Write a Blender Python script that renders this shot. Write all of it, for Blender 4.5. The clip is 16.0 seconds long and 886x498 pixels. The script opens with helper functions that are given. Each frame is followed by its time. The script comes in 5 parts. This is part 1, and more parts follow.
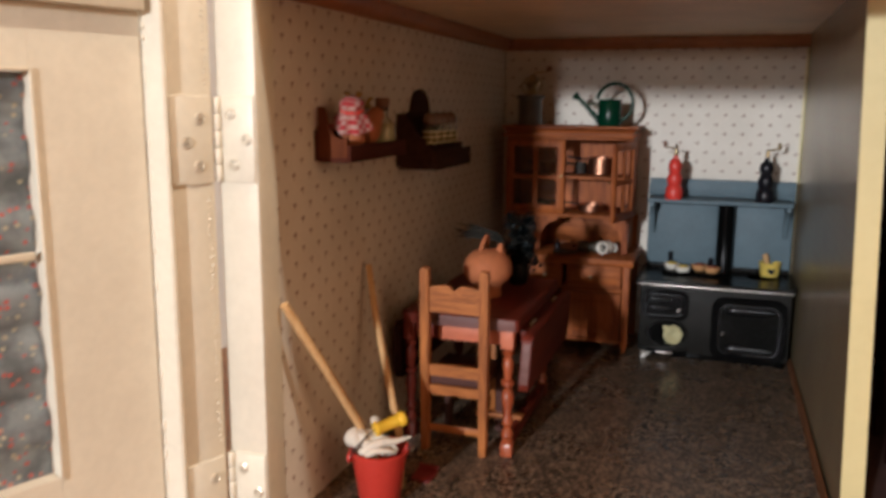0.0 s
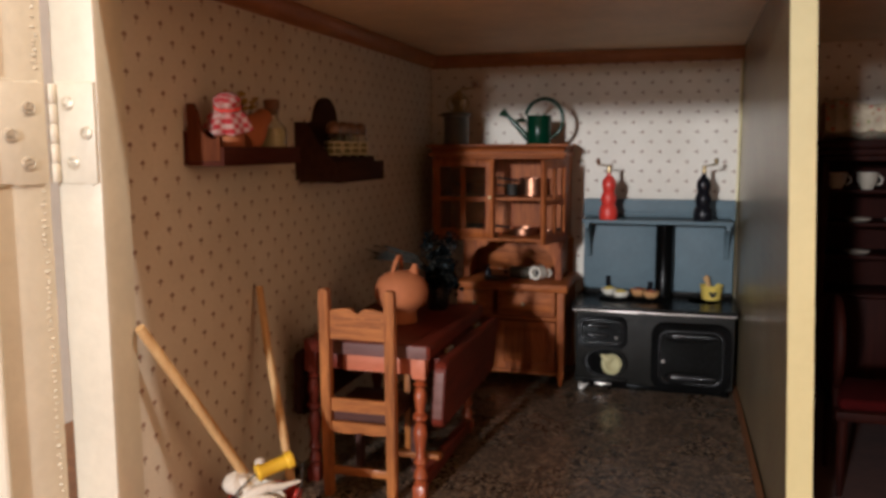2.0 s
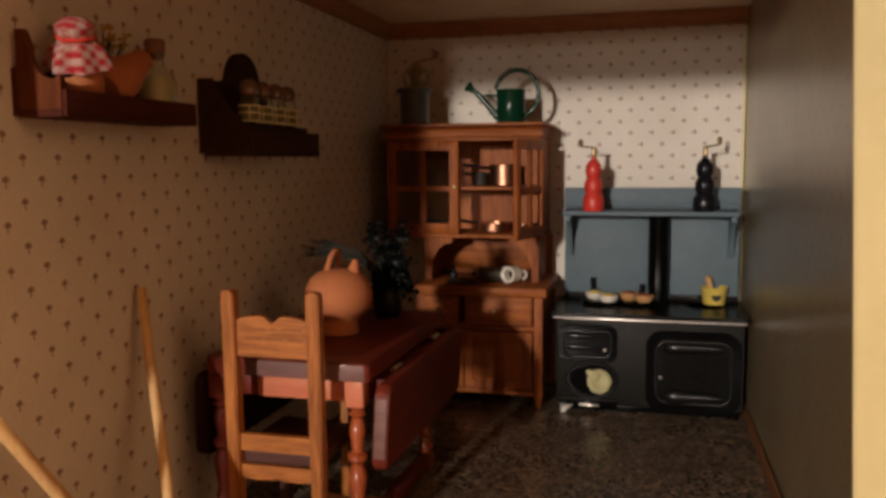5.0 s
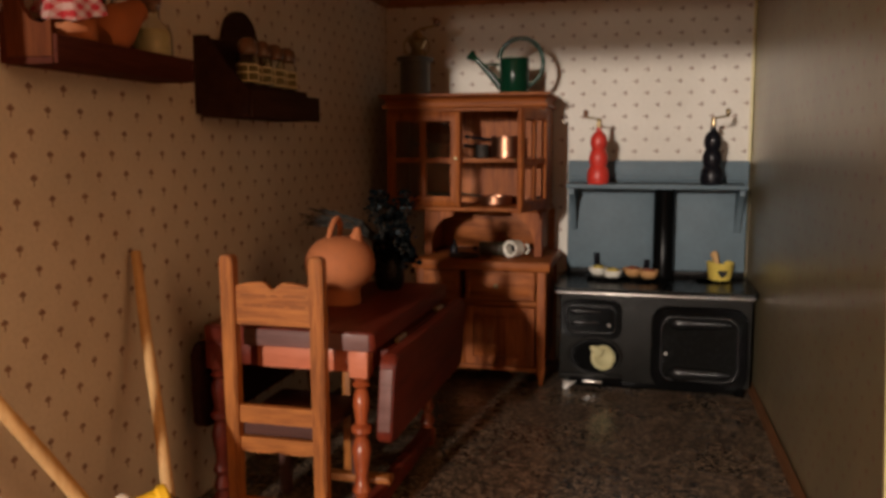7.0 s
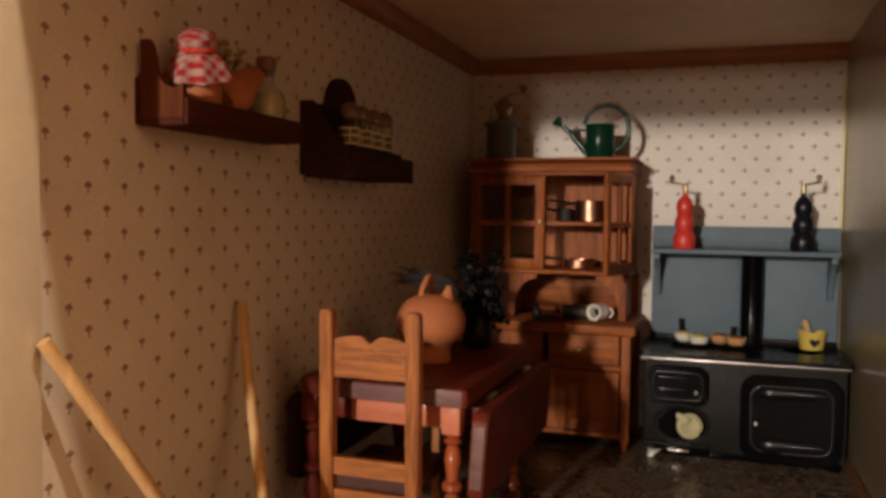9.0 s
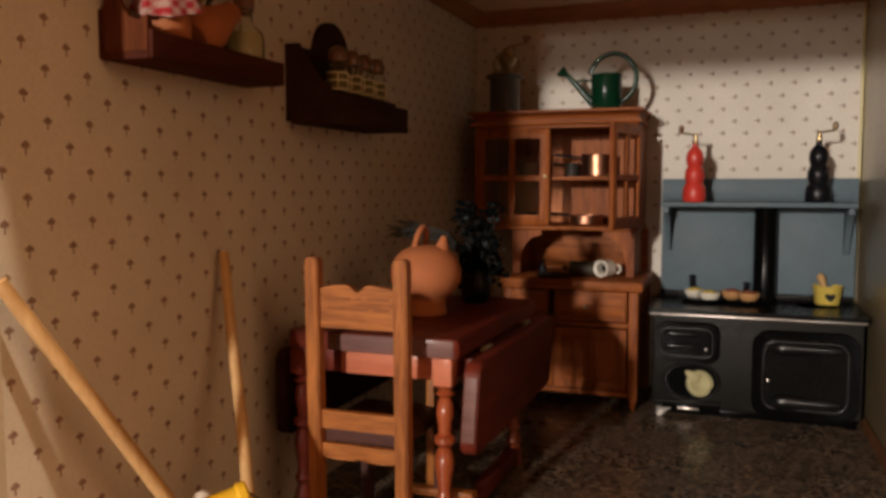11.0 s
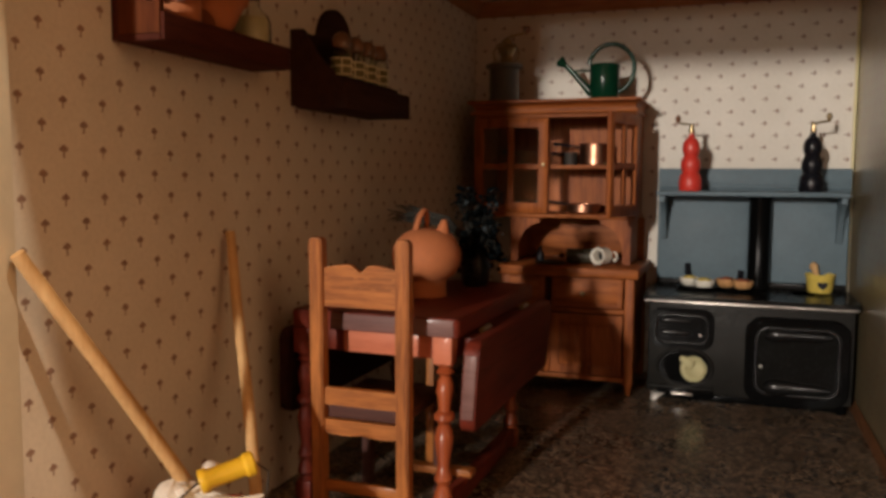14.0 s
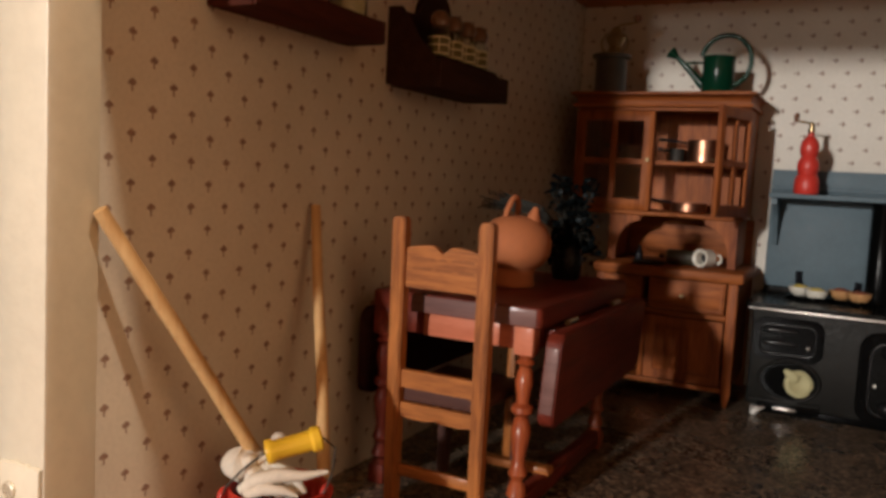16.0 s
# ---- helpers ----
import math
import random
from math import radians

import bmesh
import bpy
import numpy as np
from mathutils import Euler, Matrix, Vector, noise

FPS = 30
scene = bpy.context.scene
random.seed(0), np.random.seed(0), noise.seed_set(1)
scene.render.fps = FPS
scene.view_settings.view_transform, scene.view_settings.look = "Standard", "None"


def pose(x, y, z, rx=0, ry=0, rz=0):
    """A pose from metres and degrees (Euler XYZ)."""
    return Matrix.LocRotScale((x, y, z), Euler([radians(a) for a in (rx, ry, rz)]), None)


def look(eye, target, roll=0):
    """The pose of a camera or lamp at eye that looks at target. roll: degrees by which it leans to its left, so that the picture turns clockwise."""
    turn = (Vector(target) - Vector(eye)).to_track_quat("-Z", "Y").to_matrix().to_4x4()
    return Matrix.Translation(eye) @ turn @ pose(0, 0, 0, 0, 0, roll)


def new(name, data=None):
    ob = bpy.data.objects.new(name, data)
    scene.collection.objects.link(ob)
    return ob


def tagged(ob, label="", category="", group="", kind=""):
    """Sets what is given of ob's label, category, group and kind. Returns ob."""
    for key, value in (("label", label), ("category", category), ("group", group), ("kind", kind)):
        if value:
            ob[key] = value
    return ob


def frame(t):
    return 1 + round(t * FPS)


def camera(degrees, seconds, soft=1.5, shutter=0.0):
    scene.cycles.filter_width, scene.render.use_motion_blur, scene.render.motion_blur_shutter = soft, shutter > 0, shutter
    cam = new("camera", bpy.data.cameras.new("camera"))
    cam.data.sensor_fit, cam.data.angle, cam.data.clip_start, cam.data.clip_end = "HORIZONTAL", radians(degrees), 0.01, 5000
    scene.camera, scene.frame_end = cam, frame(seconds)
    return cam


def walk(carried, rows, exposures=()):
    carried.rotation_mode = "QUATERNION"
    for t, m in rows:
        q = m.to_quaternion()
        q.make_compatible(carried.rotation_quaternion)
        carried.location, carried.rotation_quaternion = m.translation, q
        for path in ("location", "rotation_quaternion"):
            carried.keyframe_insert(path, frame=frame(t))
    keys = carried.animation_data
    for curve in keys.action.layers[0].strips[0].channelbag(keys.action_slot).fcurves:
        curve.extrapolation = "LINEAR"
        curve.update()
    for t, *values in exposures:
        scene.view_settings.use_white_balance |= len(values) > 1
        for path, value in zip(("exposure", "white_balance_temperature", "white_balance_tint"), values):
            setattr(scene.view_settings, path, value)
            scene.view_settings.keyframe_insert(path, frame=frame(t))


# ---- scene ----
# A kitchen in a doll's house, one twelfth of life size. Lengths below are in full-size metres and are multiplied by S.
S = 1 / 12
cam = camera(56.8, 16.0, soft=3.4, shutter=0.5)
PATH = [
    (0, (1.809, -6.956, 1.937), (1.176, -5.093, 1.583), 0.4),
    (0.5, (1.843, -6.834, 1.863), (1.274, -4.934, 1.605), -1.0),
    (1, (2.056, -6.882, 2.019), (1.473, -4.993, 1.715), -0.6),
    (1.5, (1.959, -6.757, 1.836), (1.378, -4.868, 1.528), -1.8),
    (2, (1.959, -6.467, 1.723), (1.408, -4.559, 1.480), -0.2),
    (2.5, (1.900, -6.221, 1.689), (1.313, -4.324, 1.456), -0.9),
    (3, (1.745, -5.672, 1.590), (1.208, -3.764, 1.318), -2.8),
    (3.5, (1.849, -5.577, 1.620), (1.339, -3.655, 1.407), -0.8),
    (6, (1.786, -5.499, 1.447), (1.289, -3.573, 1.237), -0.5),
    (6.5, (1.749, -5.439, 1.444), (1.265, -3.524, 1.128), -1.2),
    (7, (1.741, -5.465, 1.427), (1.267, -3.538, 1.181), -0.1),
    (7.5, (1.770, -5.490, 1.437), (1.287, -3.562, 1.214), -0.0),
    (8, (1.784, -5.482, 1.407), (1.290, -3.556, 1.193), 0.0),
    (8.5, (1.705, -5.538, 1.401), (1.176, -3.614, 1.267), 1.1),
    (9, (1.662, -5.550, 1.408), (1.025, -3.657, 1.319), 0.7),
    (9.5, (1.748, -5.395, 1.346), (1.120, -3.498, 1.255), 1.4),
    (10, (1.734, -5.390, 1.341), (1.046, -3.519, 1.176), -0.5),
    (12.5, (1.726, -5.459, 1.240), (1.055, -3.580, 1.108), 0.7),
    (13, (1.742, -5.487, 1.272), (1.048, -3.617, 1.137), 0.6),
    (13.5, (1.746, -5.492, 1.271), (1.062, -3.618, 1.129), 0.7),
    (14, (1.739, -5.475, 1.263), (1.064, -3.600, 1.094), 0.4),
    (14.5, (1.734, -5.495, 1.205), (1.033, -3.630, 1.032), 0.3),
    (15, (1.701, -5.453, 1.200), (0.907, -3.624, 1.038), 0.5),
    (15.5, (1.689, -5.336, 1.154), (0.824, -3.540, 0.989), 3.0),
    (16, (1.761, -5.363, 1.200), (0.856, -3.588, 1.023), 3.0),
]
LIGHTING = [(0, -0.06, 5250, 8), (2.0, -0.08, 5350, 9), (3.0, -0.2, 6350, 13), (9.5, -0.24, 6400, 14), (12.5, -0.2, 6200, 11), (14.5, -0.21, 6120, 10.5), (16, -0.26, 5850, 9.5)]
walk(cam, [(t, look(Vector(eye) * S, Vector(target) * S, roll)) for t, eye, target, roll in PATH], LIGHTING)

# ---- light ----
world = bpy.data.worlds.new("room_dusk")
scene.world = world
world.use_nodes = True
world.node_tree.nodes["Background"].inputs[0].default_value = (0.9, 0.6, 0.35, 1)
world.node_tree.nodes["Background"].inputs[1].default_value = 0.0


def lamp(name, place, watts, radius, colour):
    data = bpy.data.lights.new(name, "POINT")
    data.energy, data.shadow_soft_size, data.color = watts, radius * S, colour
    ob = new(name, data)
    ob.location = Vector(place) * S
    return ob


# the unseen room lamp as three points one above another, spread to soften shadows
for x, z in ((-1.82, 3.74), (-1.54, 3.95), (-1.68, 4.16)):
    lamp("room_lamp", (x, -20.0, z), 25.0, 0.22, (1.0, 0.89, 0.76))
# Added fill without a source of its own, brightens the upper back wall.
lamp("upper_wall_fill", (-1.68, -20.0, 2.75), 8.0, 0.22, (1.0, 0.85, 0.68))
lamp("ceiling_lamp", (5.0, -5.6, 11.0), 24.0, 0.22, (1.0, 0.79, 0.54))
lamp("side_lamp", (9.0, -6.8, 4.5), 4.6, 2.6, (1.0, 0.60, 0.28))


# ---- materials ----
def material(name, rough=0.6, metal=0.0, coat=0.0, spec=0.5):
    m = bpy.data.materials.new(name)
    m.use_nodes = True
    b = m.node_tree.nodes["Principled BSDF"]
    b.inputs["Roughness"].default_value = rough
    b.inputs["Metallic"].default_value = metal
    b.inputs["Coat Weight"].default_value = coat
    b.inputs["Specular IOR Level"].default_value = spec
    b.inputs["Coat Roughness"].default_value = 0.15
    return m, m.node_tree.nodes, m.node_tree.links, b


def coords(nodes, links, scale=(1, 1, 1)):
    """Object coordinates in full-size metres, times scale."""
    tc = nodes.new("ShaderNodeTexCoord")
    mp = nodes.new("ShaderNodeMapping")
    mp.inputs["Scale"].default_value = [c / S for c in scale]
    links.new(tc.outputs["Object"], mp.inputs["Vector"])
    return mp.outputs["Vector"]


def noise_tex(nodes, links, vector, scale, detail=4.0, rough=0.6):
    n = nodes.new("ShaderNodeTexNoise")
    n.inputs["Scale"].default_value = scale
    n.inputs["Detail"].default_value = detail
    n.inputs["Roughness"].default_value = rough
    links.new(vector, n.inputs["Vector"])
    return n.outputs["Fac"]


def ramp(nodes, links, fac, stops):
    r = nodes.new("ShaderNodeValToRGB")
    els = r.color_ramp.elements
    while len(els) < len(stops):
        els.new(0.5)
    for e, (p, c) in zip(els, stops):
        e.position, e.color = p, (*c, 1)
    links.new(fac, r.inputs["Fac"])
    return r.outputs["Color"]


def mix(nodes, links, fac, a, b, mode="MIX"):
    m = nodes.new("ShaderNodeMix")
    m.data_type, m.blend_type = "RGBA", mode
    for socket, v in ((m.inputs[0], fac), (m.inputs[6], a), (m.inputs[7], b)):
        if isinstance(v, (int, float)):
            socket.default_value = v
        elif isinstance(v, tuple):
            socket.default_value = (*v, 1)
        else:
            links.new(v, socket)
    return m.outputs[2]


def maths(nodes, links, op, a, b=None, c=None):
    m = nodes.new("ShaderNodeMath")
    m.operation = op
    for n, v in enumerate((a, b, c)):
        if v is None:
            continue
        if isinstance(v, (int, float)):
            m.inputs[n].default_value = v
        else:
            links.new(v, m.inputs[n])
    return m.outputs[0]


def bump(nodes, links, bsdf, height, strength, distance=0.004):
    b = nodes.new("ShaderNodeBump")
    b.inputs["Strength"].default_value = strength
    b.inputs["Distance"].default_value = distance * S
    links.new(height, b.inputs["Height"])
    links.new(b.outputs["Normal"], bsdf.inputs["Normal"])


def plain(name, colour, rough=0.5, metal=0.0, coat=0.0, vary=0.25, scale=6.0, relief=0.15, spec=0.5):
    """A painted, glazed or metal surface with two scales of unevenness."""
    m, nodes, links, b = material(name, rough, metal, coat, spec)
    v = coords(nodes, links)
    big, fine = noise_tex(nodes, links, v, scale, 3), noise_tex(nodes, links, v, scale * 9, 3)
    dark = tuple(c * (1 - vary) for c in colour)
    light = tuple(min(1, c * (1 + vary * 0.5)) for c in colour)
    base = ramp(nodes, links, big, [(0.3, dark), (0.7, light)])
    base = mix(nodes, links, 0.35, base, ramp(nodes, links, fine, [(0.35, dark), (0.65, light)]))
    links.new(base, b.inputs["Base Color"])
    r = ramp(nodes, links, fine, [(0.3, (max(0, rough - 0.08),) * 3), (0.7, (min(1, rough + 0.08),) * 3)])
    links.new(r, b.inputs["Roughness"])
    if relief:
        bump(nodes, links, b, fine, relief)
    return m


def wood(name, dark, light, along="z", rough=0.4, coat=0.3, scale=1.0, spec=0.25):
    m, nodes, links, b = material(name, rough, 0, coat, spec)
    k = {"x": (2, 26, 26), "y": (26, 2, 26), "z": (26, 26, 2)}[along]
    v = coords(nodes, links, [c * scale for c in k])
    warp = noise_tex(nodes, links, v, 1.0, 6, 0.65)
    fine = noise_tex(nodes, links, v, 4.5, 4, 0.7)
    blot = noise_tex(nodes, links, coords(nodes, links), 5.0, 3)
    mid = tuple((a + c) / 2 for a, c in zip(dark, light))
    base = ramp(nodes, links, warp, [(0.32, dark), (0.48, mid), (0.68, light)])
    base = mix(nodes, links, 0.3, base, ramp(nodes, links, fine, [(0.38, dark), (0.6, light)]))
    base = mix(nodes, links, 0.35, base, ramp(nodes, links, blot, [(0.35, (0.55,) * 3), (0.65, (1,) * 3)]), "MULTIPLY")
    links.new(base, b.inputs["Base Color"])
    bump(nodes, links, b, fine, 0.25, 0.003)
    return m


def wallpaper(name, across, up, tilt=False, ink_weight=0.68, coat=0.0, tone=((0.60, 0.55, 0.47), (0.72, 0.67, 0.59))):
    """Cream paper printed with staggered rows of little brown sprigs. across, up: the axes of the wall, tilt: paper hung sideways."""
    m, nodes, links, b = material(name, 0.62, 0.0, coat)
    b.inputs["Coat Roughness"].default_value = 0.27
    v = coords(nodes, links)
    sep = nodes.new("ShaderNodeSeparateXYZ")
    wob = nodes.new("ShaderNodeVectorMath")
    wob.operation = "MULTIPLY_ADD"
    jitter = nodes.new("ShaderNodeTexNoise")
    jitter.inputs["Scale"].default_value = 9.0
    links.new(v, jitter.inputs["Vector"])
    links.new(jitter.outputs["Color"], wob.inputs[0])
    wob.inputs[1].default_value = (0.012, 0.012, 0.012)
    links.new(v, wob.inputs[2])
    links.new(wob.outputs[0], sep.inputs[0])
    a, z = sep.outputs[across], sep.outputs[up]
    if tilt:
        a, z = z, a
    M = lambda op, p, q=None, r=None: maths(nodes, links, op, p, q, r)
    marks = None
    for shift in (0.0, 0.5):
        u = M("MULTIPLY", M("SUBTRACT", M("FRACT", M("ADD", M("DIVIDE", a, 0.148), shift)), 0.5), 0.148)
        w = M("MULTIPLY", M("SUBTRACT", M("FRACT", M("ADD", M("DIVIDE", z, 0.134), shift)), 0.5), 0.134)
        head = None
        for du, dw, rad in ((0.0, 0.0095, 0.0068), (-0.0078, 0.0045, 0.0064), (0.0078, 0.0045, 0.0064), (0.0, 0.002, 0.006)):
            lobe = M("ADD", M("POWER", M("SUBTRACT", u, du), 2.0), M("POWER", M("SUBTRACT", w, dw), 2.0))
            lobe = M("LESS_THAN", lobe, rad * rad)
            head = lobe if head is None else M("MAXIMUM", head, lobe)
        stem = M("MULTIPLY", M("LESS_THAN", M("ABSOLUTE", u), 0.003), M("LESS_THAN", M("ABSOLUTE", M("ADD", w, 0.010)), 0.009))
        one = M("MAXIMUM", head, stem)
        marks = one if marks is None else M("MAXIMUM", marks, one)
    stain = noise_tex(nodes, links, v, 1.7, 5)
    grain = noise_tex(nodes, links, v, 70, 2)
    paper = ramp(nodes, links, stain, [(0.3, tone[0]), (0.7, tone[1])])
    speck = ramp(nodes, links, grain, [(0.3, (0.85,) * 3), (0.6, (1, 1, 1))])
    paper = mix(nodes, links, 0.5, paper, speck, "MULTIPLY")
    ink = ramp(nodes, links, noise_tex(nodes, links, v, 45, 2), [(0.35, (0.13, 0.035, 0.02)), (0.65, (0.24, 0.10, 0.05))])
    links.new(mix(nodes, links, M("MULTIPLY", marks, ink_weight), paper, ink), b.inputs["Base Color"])
    bump(nodes, links, b, noise_tex(nodes, links, v, 5, 4), 0.25, 0.006)
    return m


def speckled_floor():
    m, nodes, links, b = material("speckled_floor", 0.22, 0, 0.0, 0.4)
    v = coords(nodes, links)
    vor = nodes.new("ShaderNodeTexVoronoi")
    vor.inputs["Scale"].default_value = 68
    links.new(v, vor.inputs["Vector"])
    sep = nodes.new("ShaderNodeSeparateColor")
    links.new(vor.outputs["Color"], sep.inputs[0])
    big = noise_tex(nodes, links, v, 11, 5, 0.7)
    chips = ramp(nodes, links, sep.outputs[0], [(0.0, (0.012, 0.009, 0.007)), (0.3, (0.038, 0.028, 0.020)), (0.58, (0.125, 0.090, 0.060)), (0.9, (0.33, 0.24, 0.16))])
    cloud = ramp(nodes, links, big, [(0.38, (0.012, 0.009, 0.007)), (0.5, (0.07, 0.05, 0.036)), (0.62, (0.20, 0.145, 0.10))])
    links.new(mix(nodes, links, 0.22, chips, cloud), b.inputs["Base Color"])
    r = ramp(nodes, links, noise_tex(nodes, links, v, 3, 4), [(0.3, (0.20,) * 3), (0.7, (0.36,) * 3)])
    links.new(r, b.inputs["Roughness"])
    bump(nodes, links, b, big, 0.05, 0.003)
    return m


def checked(name, a, b_, size):
    m, nodes, links, b = material(name, 0.9)
    v = coords(nodes, links)
    sep = nodes.new("ShaderNodeSeparateXYZ")
    bias = nodes.new("ShaderNodeVectorRotate")
    bias.rotation_type = "X_AXIS"
    bias.inputs["Angle"].default_value = 0.7
    links.new(v, bias.inputs["Vector"])
    links.new(bias.outputs[0], sep.inputs[0])
    bands = [maths(nodes, links, "LESS_THAN", maths(nodes, links, "FRACT", maths(nodes, links, "DIVIDE", sep.outputs[n], size)), 0.5) for n in (1, 2)]
    c = mix(nodes, links, maths(nodes, links, "MULTIPLY", maths(nodes, links, "ADD", *bands), 0.5), a, b_)
    links.new(c, b.inputs["Base Color"])
    bump(nodes, links, b, noise_tex(nodes, links, v, 60, 2), 0.4)
    return m


def floral(name, ground, petals, leaves, scale):
    m, nodes, links, b = material(name, 0.9)
    v = coords(nodes, links)
    vor = nodes.new("ShaderNodeTexVoronoi")
    vor.inputs["Scale"].default_value = scale
    links.new(v, vor.inputs["Vector"])
    spot = ramp(nodes, links, vor.outputs["Distance"], [(0.2, (1, 1, 1)), (0.34, (0, 0, 0))])
    pick = nodes.new("ShaderNodeSeparateColor")
    links.new(vor.outputs["Color"], pick.inputs[0])
    kind = ramp(nodes, links, pick.outputs[0], [(0.0, petals), (0.45, petals), (0.5, leaves), (1.0, leaves)])
    # Uneven dark tone in the ground colour stands for shade in the cloth's creases.
    fold_shade = ramp(nodes, links, noise_tex(nodes, links, v, scale * 0.25, 3), [(0.35, tuple(c * 0.5 for c in ground)), (0.65, ground)])
    links.new(mix(nodes, links, spot, fold_shade, kind), b.inputs["Base Color"])
    bump(nodes, links, b, noise_tex(nodes, links, v, 90, 2), 0.4)
    return m


def glass(name, tint=(0.9, 0.93, 0.9), rough=0.03):
    m, nodes, links, b = material(name, rough)
    b.inputs["Base Color"].default_value = (*tint, 1)
    b.inputs["Transmission Weight"].default_value = 1.0
    b.inputs["IOR"].default_value = 1.45
    return m


PAPER_SIDE = wallpaper("wallpaper_side", 1, 2, False, 0.8)
PAPER_BACK = wallpaper("wallpaper_back", 0, 2, True, 0.66)
FLOOR = speckled_floor()
CREAM = plain("cream_paint", (0.66, 0.61, 0.49), 0.42, vary=0.10, scale=3, relief=0.45)
CEIL = plain("ceiling_board", (0.76, 0.58, 0.39), 0.55, vary=0.2, scale=2.2, relief=0.2)
BEAM = wood("cornice_wood", (0.27, 0.10, 0.04), (0.42, 0.18, 0.075), "x", 0.5, 0.1)
BEAMY = wood("cornice_wood_side", (0.27, 0.10, 0.04), (0.42, 0.18, 0.075), "y", 0.5, 0.1)
SKIRT = wood("skirting_wood", (0.11, 0.045, 0.018), (0.20, 0.088, 0.034), "y", 0.6, 0.0)
EDGE = plain("edge_paint", (0.62, 0.54, 0.27), 0.4, vary=0.07, scale=3)
PINE = wood("chair_oak", (0.13, 0.034, 0.007), (0.52, 0.19, 0.042), "z", 0.5, 0.08)
PINEX = wood("chair_oak_across", (0.13, 0.034, 0.007), (0.52, 0.19, 0.042), "x", 0.5, 0.08)
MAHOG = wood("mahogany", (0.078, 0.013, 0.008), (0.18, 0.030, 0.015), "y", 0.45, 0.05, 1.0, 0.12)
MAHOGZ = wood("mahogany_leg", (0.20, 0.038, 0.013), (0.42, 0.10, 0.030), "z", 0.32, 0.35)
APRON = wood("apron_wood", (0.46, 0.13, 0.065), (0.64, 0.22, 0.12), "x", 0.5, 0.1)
MAUVE = wood("veneer_edge", (0.125, 0.062, 0.055), (0.21, 0.112, 0.10), "x", 0.5, 0.1)
CHERRY = wood("cherry_wood", (0.14, 0.031, 0.007), (0.43, 0.128, 0.028), "z", 0.5, 0.0, 1.0, 0.16)
CHERRYX = wood("cherry_wood_across", (0.14, 0.031, 0.007), (0.45, 0.140, 0.032), "x", 0.5, 0.0, 1.0, 0.16)
DARKWOOD = wood("dark_rack_wood", (0.022, 0.010, 0.007), (0.06, 0.026, 0.016), "y", 0.8, 0.0, 1.0, 0.08)
REDRACK = wood("shelf_wood", (0.036, 0.009, 0.006), (0.088, 0.023, 0.012), "y", 0.8, 0.0, 1.0, 0.1)
HANDLE = wood("broom_wood", (0.46, 0.26, 0.10), (0.64, 0.42, 0.19), "z", 0.6, 0.05)
BLACKENAMEL = plain("black_enamel", (0.003, 0.003, 0.003), 0.17, vary=0.2, relief=0.0, spec=0.05)
STEEL = plain("stove_steel", (0.015, 0.014, 0.012), 0.5, metal=0.1, vary=0.4, scale=5, relief=0.06, spec=0.12)
NICKEL = plain("nickel", (0.40, 0.37, 0.33), 0.34, metal=1.0, vary=0.2)
BLUE = plain("blue_paint", (0.116, 0.160, 0.187), 0.55, vary=0.16, scale=4, relief=0.02, spec=0.2)
IRON = plain("stovetop_iron", (0.008, 0.0075, 0.007), 0.25, vary=0.3, relief=0.03, spec=0.12)
BRASS = plain("brass", (0.42, 0.32, 0.17), 0.36, metal=1.0, vary=0.15)
COPPER = plain("copper", (0.46, 0.23, 0.14), 0.34, metal=1.0, vary=0.15)
RIBGLOSS, _, _, rib_shader = material("glossy_rib", 0.26, 0.0, 0.0, 0.3)
rib_shader.inputs["Base Color"].default_value = (0.006, 0.006, 0.006, 1)
DOORGREY = plain("door_grey_enamel", (0.005, 0.005, 0.0045), 0.25, vary=0.3, relief=0.0, spec=0.06)
HOLEBLACK = plain("hole_black", (0.003, 0.003, 0.003), 0.95, vary=0.3, spec=0.05)
MILLGREY = plain("mill_tin", (0.10, 0.095, 0.085), 0.4, metal=0.3, vary=0.3)
SEATEDGE = wood("seat_edge_wood", (0.058, 0.026, 0.021), (0.11, 0.052, 0.043), "x", 0.6, 0.0, 1.0, 0.1)
# Lighter copy of the shelf wood, paints lamplight onto the near end panel.
LITEND = wood("lit_shelf_end_wood", (0.060, 0.017, 0.008), (0.13, 0.040, 0.014), "z", 0.7, 0.0, 1.0, 0.05)
# White porcelain greyed down to paint in the next room's shade.
DIMCUP = plain("shaded_porcelain", (0.30, 0.27, 0.22), 0.4, vary=0.15)
# Mahogany of the left table leaf, blackened for the shade it hangs in.
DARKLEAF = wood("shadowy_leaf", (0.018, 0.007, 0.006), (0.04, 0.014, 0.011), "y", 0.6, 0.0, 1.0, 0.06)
GREEN = plain("green_enamel", (0.003, 0.028, 0.013), 0.2, coat=0.0, spec=0.2, vary=0.15, relief=0.04)
RED = plain("red_lacquer", (0.58, 0.04, 0.026), 0.4, coat=0.0, vary=0.1)
BLACKLAC = plain("black_lacquer", (0.007, 0.007, 0.010), 0.3, spec=0.22, vary=0.2)
REDPLASTIC = plain("red_plastic", (0.44, 0.033, 0.02), 0.35, vary=0.1)
YELLOW = plain("yellow_plastic", (0.72, 0.45, 0.02), 0.35, vary=0.1)
YELLOWGLAZE = plain("yellow_glaze", (0.66, 0.50, 0.10), 0.3, vary=0.12)
WHITE = plain("white_cotton", (0.66, 0.60, 0.50), 0.9, vary=0.2, scale=20)
